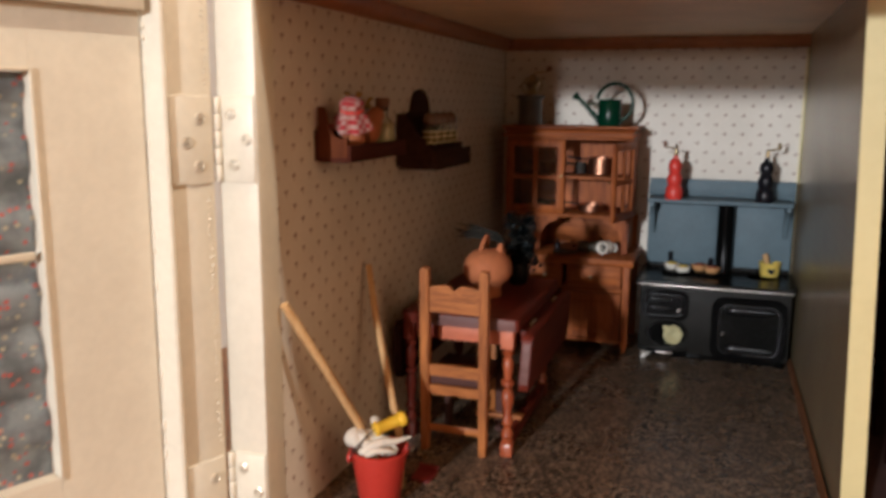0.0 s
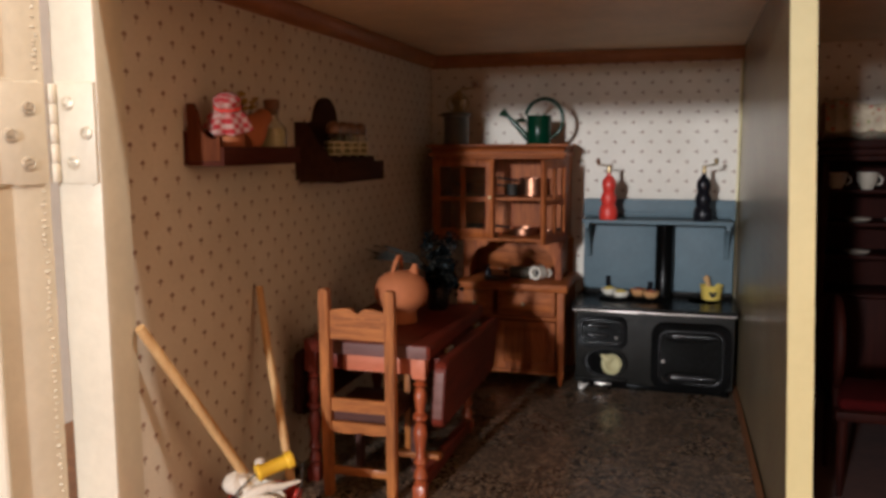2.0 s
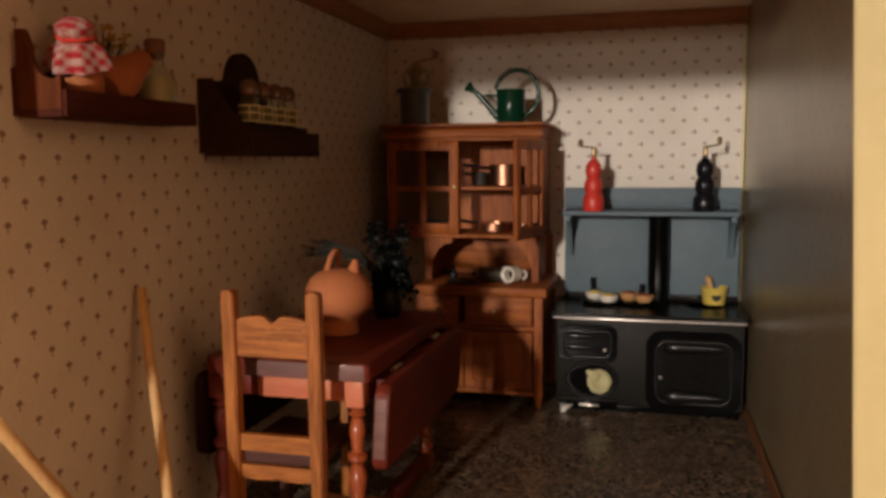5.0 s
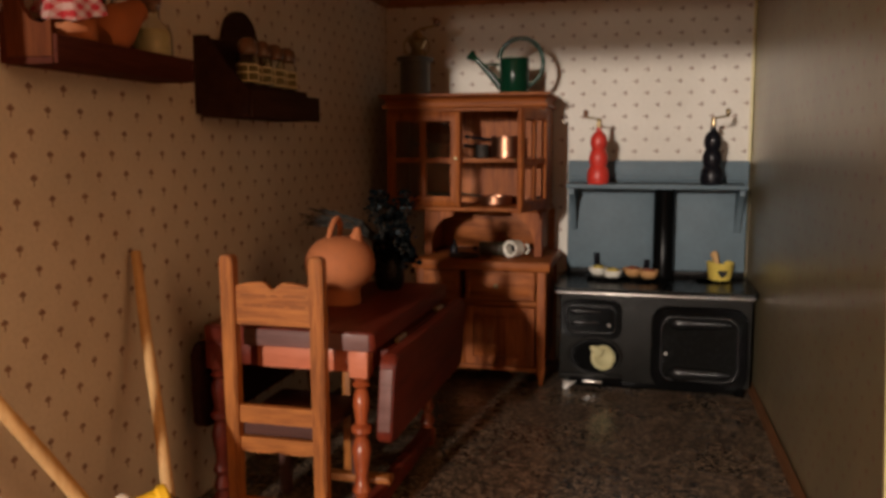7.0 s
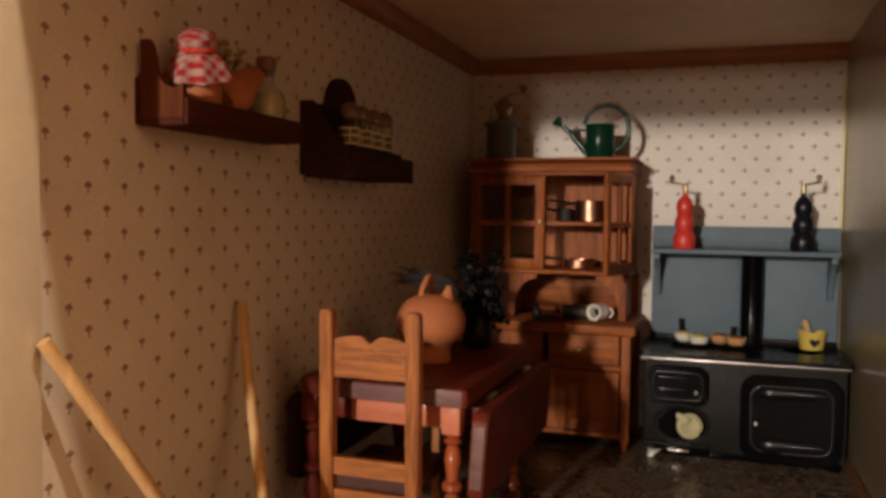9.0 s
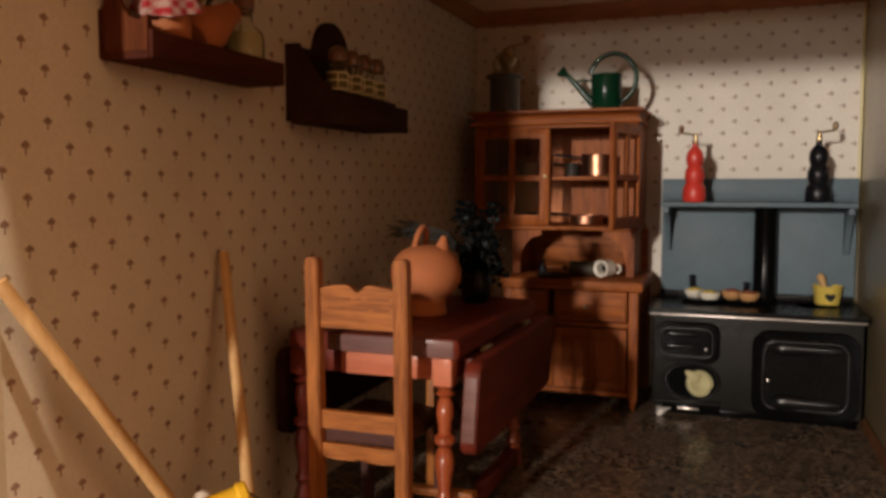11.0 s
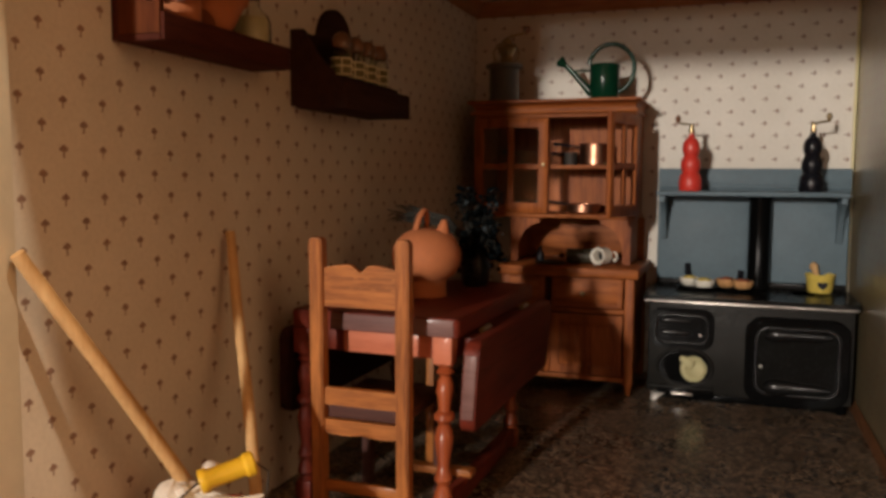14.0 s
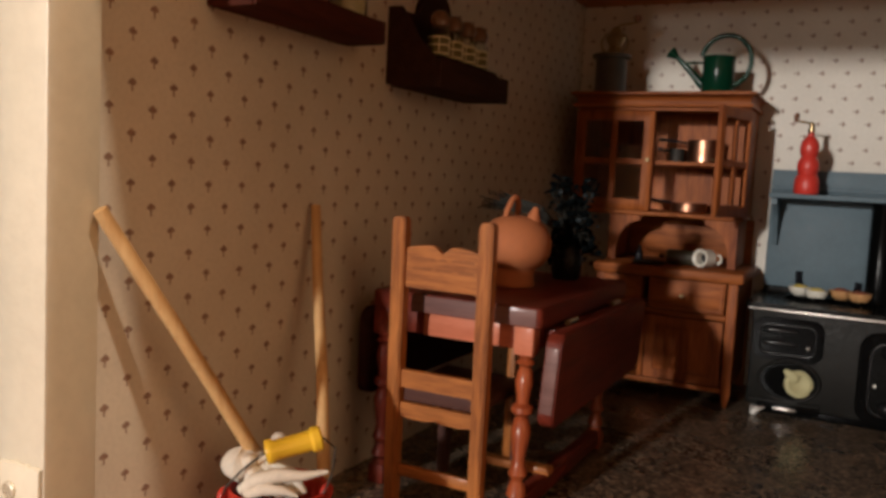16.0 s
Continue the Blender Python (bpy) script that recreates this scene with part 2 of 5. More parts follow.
PORCELAIN = plain("white_porcelain", (0.74, 0.70, 0.60), 0.25, vary=0.08)
TERRA = plain("terracotta", (0.42, 0.138, 0.047), 0.8, vary=0.15, scale=8, relief=0.2)
BREAD = plain("pale_dough", (0.46, 0.42, 0.22), 0.7, vary=0.2, scale=14)
BROWNFOOD = plain("fried_food", (0.56, 0.30, 0.12), 0.55, vary=0.35, scale=30)
GREYTIN = plain("mill_body", (0.032, 0.027, 0.022), 0.5, vary=0.3)
SCREW = plain("painted_screw", (0.62, 0.57, 0.46), 0.3, metal=0.5, vary=0.1)
LEAFBLUE = plain("dried_leaf", (0.0028, 0.004, 0.0045), 0.95, vary=0.5, scale=30, spec=0.04)
STEM = plain("dried_stem", (0.022, 0.02, 0.014), 0.8, vary=0.3, scale=30)
PETAL = plain("pale_petal", (0.035, 0.045, 0.05), 0.8, vary=0.3, scale=30, spec=0.1)
YELLOWDRY = plain("yellow_dried", (0.40, 0.26, 0.05), 0.8, vary=0.3, scale=30)
GINGHAM = checked("gingham", (0.36, 0.22, 0.185), (0.29, 0.009, 0.012), 0.030)
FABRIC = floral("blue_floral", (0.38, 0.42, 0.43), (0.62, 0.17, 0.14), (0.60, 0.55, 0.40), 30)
LACE = floral("rose_lace", (0.50, 0.42, 0.30), (0.40, 0.07, 0.06), (0.22, 0.22, 0.10), 22)
GLASS = glass("pane_glass")
JARGLASS = glass("jar_glass", (0.93, 0.95, 0.88))
HERB = plain("pale_herbs", (0.42, 0.38, 0.12), 0.8, vary=0.5, scale=40)
REDSPICE = plain("red_spice", (0.30, 0.09, 0.04), 0.8, vary=0.5, scale=40)
CORK = plain("cork_brown", (0.18, 0.075, 0.035), 0.6, vary=0.3, scale=20)
# Wood and velvet are blackened to put the unlit next room into their colour.
DARKRED = wood("shaded_red_wood", (0.008, 0.002, 0.0015), (0.024, 0.005, 0.003), "z", 0.6, 0.0, 1.0, 0.05)
VELVET = plain("shaded_red_velvet", (0.03, 0.002, 0.002), 0.95, vary=0.3, scale=12, spec=0.05)
PLASTER = plain("room_plaster", (0.46, 0.26, 0.13), 0.9, vary=0.1, scale=0.3)
PALEWALL = plain("pale_room_paper", (0.62, 0.58, 0.50), 0.9, vary=0.12, scale=0.8)
WINE = plain("wine_paper", (0.05, 0.014, 0.01), 0.85, vary=0.25, scale=5)


# ---- mesh helpers (full-size metres) ----
def box(bm, a, b, bevel=0.006, segs=2):
    """A box from corner a to corner b with rounded edges."""
    c, d = [(p + q) / 2 for p, q in zip(a, b)], [abs(q - p) for p, q in zip(a, b)]
    made = bmesh.ops.create_cube(bm, size=1.0, matrix=Matrix.Translation(c) @ Matrix.Diagonal((*d, 1)))["verts"]
    bevel = min(bevel, min(d) * 0.45)
    if bevel > 0:
        edges = {e for v in made for e in v.link_edges}
        bmesh.ops.bevel(bm, geom=list(edges), offset=bevel, segments=segs, profile=0.5, affect="EDGES")
    return bm


def lathe(bm, profile, centre=(0, 0, 0), segs=24, turn=None):
    """A turned body from (radius, height) pairs about z."""
    m = Matrix.Translation(centre) @ (turn or Matrix.Identity(4))
    rings = []
    for r, z in profile:
        if r < 1e-5:
            rings.append([bm.verts.new(m @ Vector((0, 0, z)))])
        else:
            rings.append([bm.verts.new(m @ Vector((r * math.cos(t), r * math.sin(t), z))) for t in (2 * math.pi * n / segs for n in range(segs))])
    for a, b in zip(rings, rings[1:]):
        for n in range(segs):
            p = (n + 1) % segs
            if len(a) == 1 and len(b) == 1:
                break
            quad = [a[0], b[p], b[n]] if len(a) == 1 else [a[n], a[p], b[0]] if len(b) == 1 else [a[n], a[p], b[p], b[n]]
            bm.faces.new(quad)
    for ring, flip in ((rings[0], True), (rings[-1], False)):
        if len(ring) > 2:
            bm.faces.new(ring[::-1] if flip else ring)
    return bm


def tube(bm, points, radius, segs=10, closed=False):
    """A round bar along points; radius is a number or one per point."""
    pts = [Vector(p) for p in points]
    radii = radius if isinstance(radius, (list, tuple)) else [radius] * len(pts)
    rings, count = [], len(pts)
    last = None
    for n, p in enumerate(pts):
        a = pts[n - 1] if (n or closed) else p
        b = pts[(n + 1) % count] if (n + 1 < count or closed) else p
        ahead = (b - a).normalized()
        side = last - ahead * last.dot(ahead) if last else ahead.orthogonal()
        last = side = side.normalized()
        other = ahead.cross(side)
        rings.append([bm.verts.new(p + (side * math.cos(t) + other * math.sin(t)) * radii[n]) for t in (2 * math.pi * k / segs for k in range(segs))])
    pairs = list(zip(rings, rings[1:])) + ([(rings[-1], rings[0])] if closed else [])
    for a, b in pairs:
        for k in range(segs):
            q = (k + 1) % segs
            bm.faces.new([a[k], a[q], b[q], b[k]])
    if not closed:
        bm.faces.new(rings[0][::-1]), bm.faces.new(rings[-1])
    return bm


def plate(bm, outline, axis, low, high, holes=False):
    """A flat board with the outline (pairs in the two other axes), from low to high along axis."""
    def at(u, v, w):
        return {"x": (w, u, v), "y": (u, w, v), "z": (u, v, w)}[axis]
    a = [bm.verts.new(at(u, v, low)) for u, v in outline]
    b = [bm.verts.new(at(u, v, high)) for u, v in outline]
    faces = [bm.faces.new(a), bm.faces.new(b)]
    for n in range(len(a)):
        p = (n + 1) % len(a)
        faces.append(bm.faces.new([a[n], a[p], b[p], b[n]]))
    bmesh.ops.recalc_face_normals(bm, faces=faces)
    return bm


def rounded(u0, v0, u1, v1, r, n=6):
    """The outline of a rectangle with round corners."""
    out = []
    for cu, cv, start in ((u1 - r, v1 - r, 0), (u0 + r, v1 - r, 90), (u0 + r, v0 + r, 180), (u1 - r, v0 + r, 270)):
        for k in range(n + 1):
            t = radians(start + 90 * k / n)
            out.append((cu + r * math.cos(t), cv + r * math.sin(t)))
    return out


def frame_of(bm, outer, inner, axis, low, high):
    """A frame between two outlines with the same number of points."""
    def at(u, v, w):
        return {"x": (w, u, v), "y": (u, w, v), "z": (u, v, w)}[axis]
    loops = [[bm.verts.new(at(u, v, w)) for u, v in line] for line, w in ((outer, low), (outer, high), (inner, high), (inner, low))]
    faces = []
    for a, b in zip(loops, loops[1:] + loops[:1]):
        for n in range(len(a)):
            p = (n + 1) % len(a)
            faces.append(bm.faces.new([a[n], a[p], b[p], b[n]]))
    bmesh.ops.recalc_face_normals(bm, faces=faces)
    return bm


def ball(bm, centre, r, squash=1.0, segs=14):
    bmesh.ops.create_uvsphere(bm, u_segments=segs, v_segments=max(6, segs // 2 + 1), radius=1.0, matrix=Matrix.Translation(centre) @ Matrix.Diagonal((r, r, r * squash, 1)))
    return bm


BASES = {}


def finish(name, bm, mat, base, parent=None):
    bmesh.ops.recalc_face_normals(bm, faces=bm.faces[:])
    bm.transform(Matrix.Scale(S, 4) @ Matrix.Translation(-Vector(base)))
    me = bpy.data.meshes.new(name)
    bm.to_mesh(me), bm.free()
    for p in me.polygons:
        p.use_smooth = True
    me.set_sharp_from_angle(angle=radians(38))
    me.materials.append(mat)
    ob = new(name, me)
    if parent:
        ob.parent = parent
    else:
        ob.location = Vector(base) * S
    BASES[ob.name] = base
    return ob


def thing(name, base, label, category, group="", kind=""):
    """An Empty at the base of a thing; parts are modelled in place."""
    ob = new(name)
    ob.empty_display_size = 0.01
    ob.location = Vector(base) * S
    BASES[ob.name] = base
    return tagged(ob, label, category, group, kind)


def part(name, bm, mat, parent, label=""):
    ob = finish(name, bm, mat, BASES[parent.name], parent)
    return tagged(ob, label) if label else ob


def single(name, bm, mat, base, label, category, group="", kind=""):
    return tagged(finish(name, bm, mat, base), label, category, group, kind)


def setting(name, bm, mat, label, base=(0, 0, 0), category=""):
    return tagged(finish(name, bm, mat, base), label, category or name.split("_")[0], kind="structure")


def B():
    return bmesh.new()


# ---- the doll's house ----
XR, YF, ZC, XE = 2.385, -4.06, 2.46, 4.95
setting("floor", box(B(), (-0.15, YF, -0.16), (XE, 0.1, 0.0), 0.0), FLOOR, "speckled brown and black polished floor of the kitchen")
setting("threshold", box(B(), (-0.15, YF - 0.035, -0.42), (XE, YF - 0.002, -0.006), 0.01), CREAM, "cream painted front edge under the floor", category="threshold")
setting("wall_west", box(B(), (-0.02, -3.902, 0.002), (0.0, 0.0, ZC), 0.0), PAPER_SIDE, "side wall in cream wallpaper with brown sprigs")
setting("wall_north", box(B(), (0.0, 0.0, 0.002), (XE, 0.1, ZC), 0.0), PAPER_BACK, "back wall in cream wallpaper with brown sprigs")
setting("house_side", box(B(), (-0.15, -3.902, -0.002), (-0.022, 0.1, ZC + 0.6), 0.004), CREAM, "cream painted outer side of the doll's house", category="wall")
setting("jamb", box(B(), (-0.15, YF, 0.001), (0.032, -3.904, ZC + 0.6), 0.008), CREAM, "thick cream painted front post with worn paint", category="jamb")
setting("ceiling", box(B(), (-0.02, -3.925, ZC), (XE, 0.1, ZC + 0.12), 0.0), CEIL, "plain tan wooden ceiling board")
setting("ceiling_front", box(B(), (0.034, YF, 2.402), (XE + 0.1, -3.927, ZC + 0.6), 0.008), CREAM, "cream painted board over the open front", category="ceiling board")
setting("ceiling_lining", box(B(), (0.036, YF + 0.006, 2.386), (XE, -3.93, 2.401), 0.003), CEIL, "thin tan strip under the front board", category="trim")
# Unseen wall, placed at XE so it keeps side_lamp out of the next room.
setting("wall_east_end", box(B(), (XE, YF, 0.002), (XE + 0.12, 0.1, ZC), 0.0), WINE, "unseen far end wall of the next room, set to block side light", category="wall")


def partition():
    """The board between the rooms leans a little at its front."""
    bm = B()
    low = [(2.418, -3.10), (XR, -0.001), (XR + 0.085, -0.001), (2.503, -3.10)]
    high = [(2.335, -3.05), (XR - 0.005, -0.001), (XR + 0.08, -0.001), (2.42, -3.05)]
    a = [bm.verts.new((x, y, 0.002)) for x, y in low]
    b = [bm.verts.new((x, y, ZC - 0.002)) for x, y in high]
    bm.faces.new(a), bm.faces.new(b)
    for n in range(4):
        bm.faces.new([a[n], a[(n + 1) % 4], b[(n + 1) % 4], b[n]])
    return bm


# Same paper as the side wall; the dark tone paints in its shade.
setting("wall_east", partition(), wallpaper("wallpaper_partition_shaded", 1, 2, False, 0.75, 1.0, ((0.175, 0.136, 0.066), (0.235, 0.185, 0.092))), "thin partition wall in glossy sprigged wallpaper, coloured dark for its shade")
bm = B()
lo = [bm.verts.new((x, y, 0.004)) for x, y in ((2.412, -3.130), (2.412, -3.102), (2.508, -3.102), (2.508, -3.130))]
hi = [bm.verts.new((x, y, ZC - 0.004)) for x, y in ((2.329, -3.082), (2.329, -3.052), (2.425, -3.052), (2.425, -3.082))]
bm.faces.new(lo), bm.faces.new(hi)
for n in range(4):
    bm.faces.new([lo[n], lo[(n + 1) % 4], hi[(n + 1) % 4], hi[n]])
bmesh.ops.bevel(bm, geom=bm.edges[:], offset=0.006, segments=2, affect="EDGES")
setting("partition_edge", bm, EDGE, "yellowed cream front edge of the partition", category="trim")


def moulding(size, start, end, along):
    """A rounded strip in the angle of wall and ceiling or floor; size: how far it stands out (signed) and its height (signed)."""
    w, h = size
    prof = [(0, 0), (w, 0), (w * 0.97, h * 0.3), (w * 0.8, h * 0.62), (w * 0.5, h * 0.88), (w * 0.15, h), (0, h)]
    bm = B()
    rings = []
    for p in (start, end):
        rings.append([bm.verts.new((p[0] + (u if along == "y" else 0), p[1] + (u if along == "x" else 0), p[2] + v)) for u, v in prof])
    bm.faces.new(rings[0]), bm.faces.new(rings[1])
    for n in range(len(prof)):
        q = (n + 1) % len(prof)
        bm.faces.new([rings[0][n], rings[0][q], rings[1][q], rings[1][n]])
    return bm


setting("cornice", moulding((-0.07, -0.095), (0.001, -0.001, ZC - 0.002), (XR - 0.002, -0.001, ZC - 0.002), "x"), BEAM, "brown stained cornice strip on the back wall", category="trim")
setting("cornice_side", moulding((0.07, -0.095), (0.001, -3.90, ZC - 0.002), (0.001, -0.072, ZC - 0.002), "y"), BEAMY, "brown stained cornice strip on the side wall", category="trim")
setting("baseboard", moulding((-0.024, 0.048), (2.400, -3.09, 0.003), (XR - 0.002, -0.002, 0.003), "y"), SKIRT, "reddish brown stained skirting strip along the partition", category="trim")
bm = box(B(), (XR - 0.022, -0.02, 0.07), (XR - 0.006, -0.003, ZC - 0.1), 0.004)
setting("corner_trim", bm, EDGE, "yellow wooden strip in the back corner", category="trim")

# the room that the house stands in
R0, R1 = (-22.0, -42.0, -16.0), (26.0, 3.0, 14.0)
setting("room_floor", box(B(), (R0[0], R0[1], R0[2] - 0.3), (R1[0], R1[1], R0[2]), 0.0), wood("room_boards", (0.16, 0.08, 0.03), (0.28, 0.15, 0.07), "x", 0.5, 0.1, 0.1), "brown floor of the surrounding room", category="floor")
setting("room_ceiling", box(B(), (R0[0], R0[1], R1[2]), (R1[0], R1[1], R1[2] + 0.3), 0.0), PLASTER, "plain ceiling of the surrounding room", category="ceiling")
for nm, a, b in (("room_wall_south", (R0[0], R0[1] - 0.3, R0[2]), (R1[0], R0[1], R1[2])), ("room_wall_north", (R0[0], R1[1], R0[2]), (R1[0], R1[1] + 0.3, R1[2])),
                 ("room_wall_west", (R0[0] - 0.3, R0[1], R0[2]), (R0[0], R1[1], R1[2])), ("room_wall_east", (R1[0], R0[1], R0[2]), (R1[0] + 0.3, R1[1], R1[2]))):
    setting(nm, box(B(), a, b, 0.0), PALEWALL if nm == "room_wall_north" else PLASTER, "pale papered wall behind the doll's house" if nm == "room_wall_north" else "plain plaster wall of the surrounding room", category="wall")
setting("house_stand", box(B(), (-2.7, -7.4, R0[2] + 0.01), (6.4, 0.6, -0.425), 0.05), wood("stand_boards", (0.22, 0.11, 0.045), (0.36, 0.19, 0.085), "x", 0.5, 0.1, 0.3), "plain wooden chest under the doll's house", category="chest")


# ---- table ----
LEG = [(0.030, 0.0), (0.033, 0.012), (0.024, 0.03), (0.036, 0.045), (0.030, 0.075), (0.021, 0.10), (0.034, 0.125), (0.026, 0.15), (0.022, 0.18), (0.030, 0.24), (0.036, 0.29),
       (0.028, 0.33), (0.020, 0.345), (0.038, 0.365), (0.038, 0.385), (0.022, 0.40), (0.026, 0.44), (0.033, 0.48), (0.028, 0.52), (0.020, 0.54), (0.036, 0.555), (0.023, 0.572), (0.036, 0.588), (0.026, 0.60)]


def turned_leg(bm, x, y, top=0.69):
    box(bm, (x - 0.034, y - 0.034, 0.0), (x + 0.034, y + 0.034, 0.075), 0.008)
    k = (top - 0.09 - 0.07) / 0.60
    lathe(bm, [(r, 0.07 + z * k) for r, z in LEG], (x, y, 0), 20)
    return bm


T = thing("dining_table", (0.52, -2.2, 0), "dark red mahogany drop leaf table with turned legs", "table")
TX0, TX1, TY0, TY1 = 0.128, 0.812, -2.728, -1.60
bm = B()
plate(bm, rounded(TX0, TY0, TX1, TY1, 0.02), "z", 0.693, 0.762)
bmesh.ops.bevel(bm, geom=[e for e in bm.edges if abs(e.verts[0].co.z - e.verts[1].co.z) < 1e-6], offset=0.007, segments=2, affect="EDGES")
part("tabletop", bm, MAHOG, T)
# Left legs take the darker mahogany in place of shade on that side.
for n, (x, y) in enumerate(((0.165, -2.68), (0.745, -2.68), (0.165, -1.76), (0.752, -1.76))):
    bm = turned_leg(B(), x, y)
    if n == 1:  # this leg splays out at the foot
        for v in bm.verts:
            v.co += Vector((0.028, -0.095, 0)) * (1 - v.co.z / 0.60)
    part("leg", bm, MAHOGZ if x > 0.5 else MAHOG, T, "glossy red brown turned leg, coloured darker for shade" if not n else "")
# Left blocks are darkened for shade in the same way.
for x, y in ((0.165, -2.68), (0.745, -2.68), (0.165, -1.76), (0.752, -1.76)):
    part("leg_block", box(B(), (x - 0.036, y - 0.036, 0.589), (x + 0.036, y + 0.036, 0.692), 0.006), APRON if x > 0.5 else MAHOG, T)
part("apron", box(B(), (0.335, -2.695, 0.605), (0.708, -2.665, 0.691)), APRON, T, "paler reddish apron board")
# Left end of the front apron: darker wood stands for its shade.
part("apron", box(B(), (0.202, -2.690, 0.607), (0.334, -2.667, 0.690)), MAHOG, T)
part("apron", box(B(), (0.202, -1.775, 0.605), (0.715, -1.745, 0.691)), APRON, T)
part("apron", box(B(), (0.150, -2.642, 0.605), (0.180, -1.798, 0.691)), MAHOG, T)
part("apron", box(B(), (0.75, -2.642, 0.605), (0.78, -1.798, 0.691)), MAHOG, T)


def leaf(x0, x1, low, lean):
    bm = B()
    plate(bm, rounded(-2.725, low, -1.53, 0.682, 0.05), "x", x0, x1)
    for v in bm.verts:
        v.co.x += lean * (0.68 - v.co.z)
    bmesh.ops.bevel(bm, geom=[e for e in bm.edges if abs(e.verts[0].co.x - e.verts[1].co.x) < 0.02], offset=0.006, segments=2, affect="EDGES")
    return bm


part("drop_leaf", leaf(0.832, 0.890, 0.345, -0.06), MAHOG, T, "hanging table leaf, folded down")
# Band starts at x 0.30; left of it the dark edge stands for shade.
part("edge_band", box(B(), (0.30, TY0 - 0.004, 0.697), (TX1 - 0.02, TY0 + 0.002, 0.758), 0.002), MAUVE, T, "greyish mauve veneer edge")
bm = box(B(), (0.838, -2.729, 0.40), (0.885, -2.722, 0.635), 0.002)
for v in bm.verts:
    v.co.x -= 0.06 * (0.68 - v.co.z)
part("edge_band", bm, MAUVE, T, "greyish mauve veneer edge")
part("drop_leaf", leaf(0.070, 0.118, 0.345, 0.0), DARKLEAF, T, "hanging leaf, coloured near black for its shade")
for y in (-2.45, -1.85):
    part("leaf_hinge", tube(B(), [(0.829, y - 0.05, 0.688), (0.829, y + 0.05, 0.688)], 0.011), BRASS, T, "small brass hinge" if y < -2 else "")
part("stretcher", box(B(), (0.728, -2.70, 0.022), (0.782, -1.797, 0.092), 0.006), MAHOG, T, "dark low stretcher between the feet")
# Unseen strip added to stop lamplight leaking between top and leaf.
part("leaf_gap_stop", box(B(), (0.782, -2.60, 0.610), (0.826, -1.80, 0.676), 0.004), MAHOG, T)
part("gate_post", box(B(), (0.578, -2.445, 0.117), (0.612, -2.418, 0.60), 0.006), PINE, T, "pale wooden gate post under the top")
part("stretcher", box(B(), (0.50, -2.475, 0.085), (0.785, -2.415, 0.115)), PINEX, T, "pale wooden stretcher between the legs")


# ---- chair ----
def ladder_chair():
    C = thing("dining_chair", (0.49, -2.66, 0), "oak ladder back chair pushed against the table", "chair")
    for x, dx in ((0.314, -0.001), (0.650, 0.0)):
        bm = B()
        rings = []
        for z, y, w in ((0.0, -2.836, 0.021), (0.10, -2.838, 0.023), (0.45, -2.842, 0.025), (0.80, -2.847, 0.026), (1.035, -2.852, 0.026), (1.052, -2.852, 0.020)):
            rings.append([bm.verts.new((x + dx * z + sx * w, y + sy * 0.026, z)) for sx, sy in ((-1, -1), (1, -1), (1, 1), (-1, 1))])
        bm.faces.new(rings[0]), bm.faces.new(rings[-1])
        for a, b in zip(rings, rings[1:]):
            for n in range(4):
                bm.faces.new([a[n], a[(n + 1) % 4], b[(n + 1) % 4], b[n]])
        bmesh.ops.bevel(bm, geom=bm.edges[:], offset=0.005, segments=2, affect="EDGES")
        part("back_post", bm, PINE, C)

    def slat(name, z0, z1, y, wave):
        top, low = [], []
        for n in range(33):
            u = n / 32
            x = 0.339 + u * (0.625 - 0.339)
            up = z1
            if wave == "crest":
                v = abs(u - 0.5) * 2
                up = z1 - 0.026 * math.exp(-(v / 0.16) ** 2) - 0.016 * v ** 3
            dn = z0
            if wave == "skirt":
                dn = z0 + 0.007 - 0.007 * abs(math.sin(2 * math.pi * u)) ** 0.6
            top.append((x, up)), low.append((x, dn))
        bm = B()
        plate(bm, top + low[::-1], "y", y - 0.012, y + 0.012)
        part(name, bm, PINEX, C)
    slat("crest_rail", 0.803, 0.958, -2.843, "crest")
    # Thin dark strips stand for the shade in the crest rail's carving.
    for z, runs in ((0.905, ((0.36, 0.455), (0.475, 0.50), (0.52, 0.605))), (0.868, ((0.37, 0.44), (0.46, 0.525), (0.545, 0.605)))):
        for x0, x1 in runs:
            part("carved_line_shade", box(B(), (x0, -2.8565, z), (x1, -2.8545, z + 0.009), 0.0), wood("carved_shade", (0.20, 0.062, 0.014), (0.30, 0.11, 0.03), "x", 0.6, 0.0), C, "dark strip for the shade in a carved line")
    slat("back_rail", 0.441, 0.505, -2.840, "")
    slat("seat_rail", 0.330, 0.386, -2.838, "skirt")
    part("rung", box(B(), (0.336, -2.848, 0.112), (0.628, -2.826, 0.155)), PINEX, C)
    # Front legs take the dark seat wood, in place of shade under the table.
    for x in (0.322, 0.640):
        part("front_leg", box(B(), (x - 0.022, -2.462, 0.0), (x + 0.022, -2.418, 0.40)), SEATEDGE, C)
    part("seat", box(B(), (0.30, -2.822, 0.402), (0.664, -2.41, 0.437), 0.01), wood("seat_wood", (0.05, 0.02, 0.015), (0.10, 0.04, 0.03), "y", 0.6, 0.0, 1.0, 0.1), C, "dark varnished chair seat")
    part("seat_edge", box(B(), (0.340, -2.8275, 0.388), (0.626, -2.8225, 0.441), 0.002), SEATEDGE, C, "greyish mauve seat edge")


ladder_chair()

# ---- jug and dried flowers on the table ----
J = thing("jug", (0.485, -2.2, 0.7625), "round terracotta drinking jug with a ring handle", "jug")
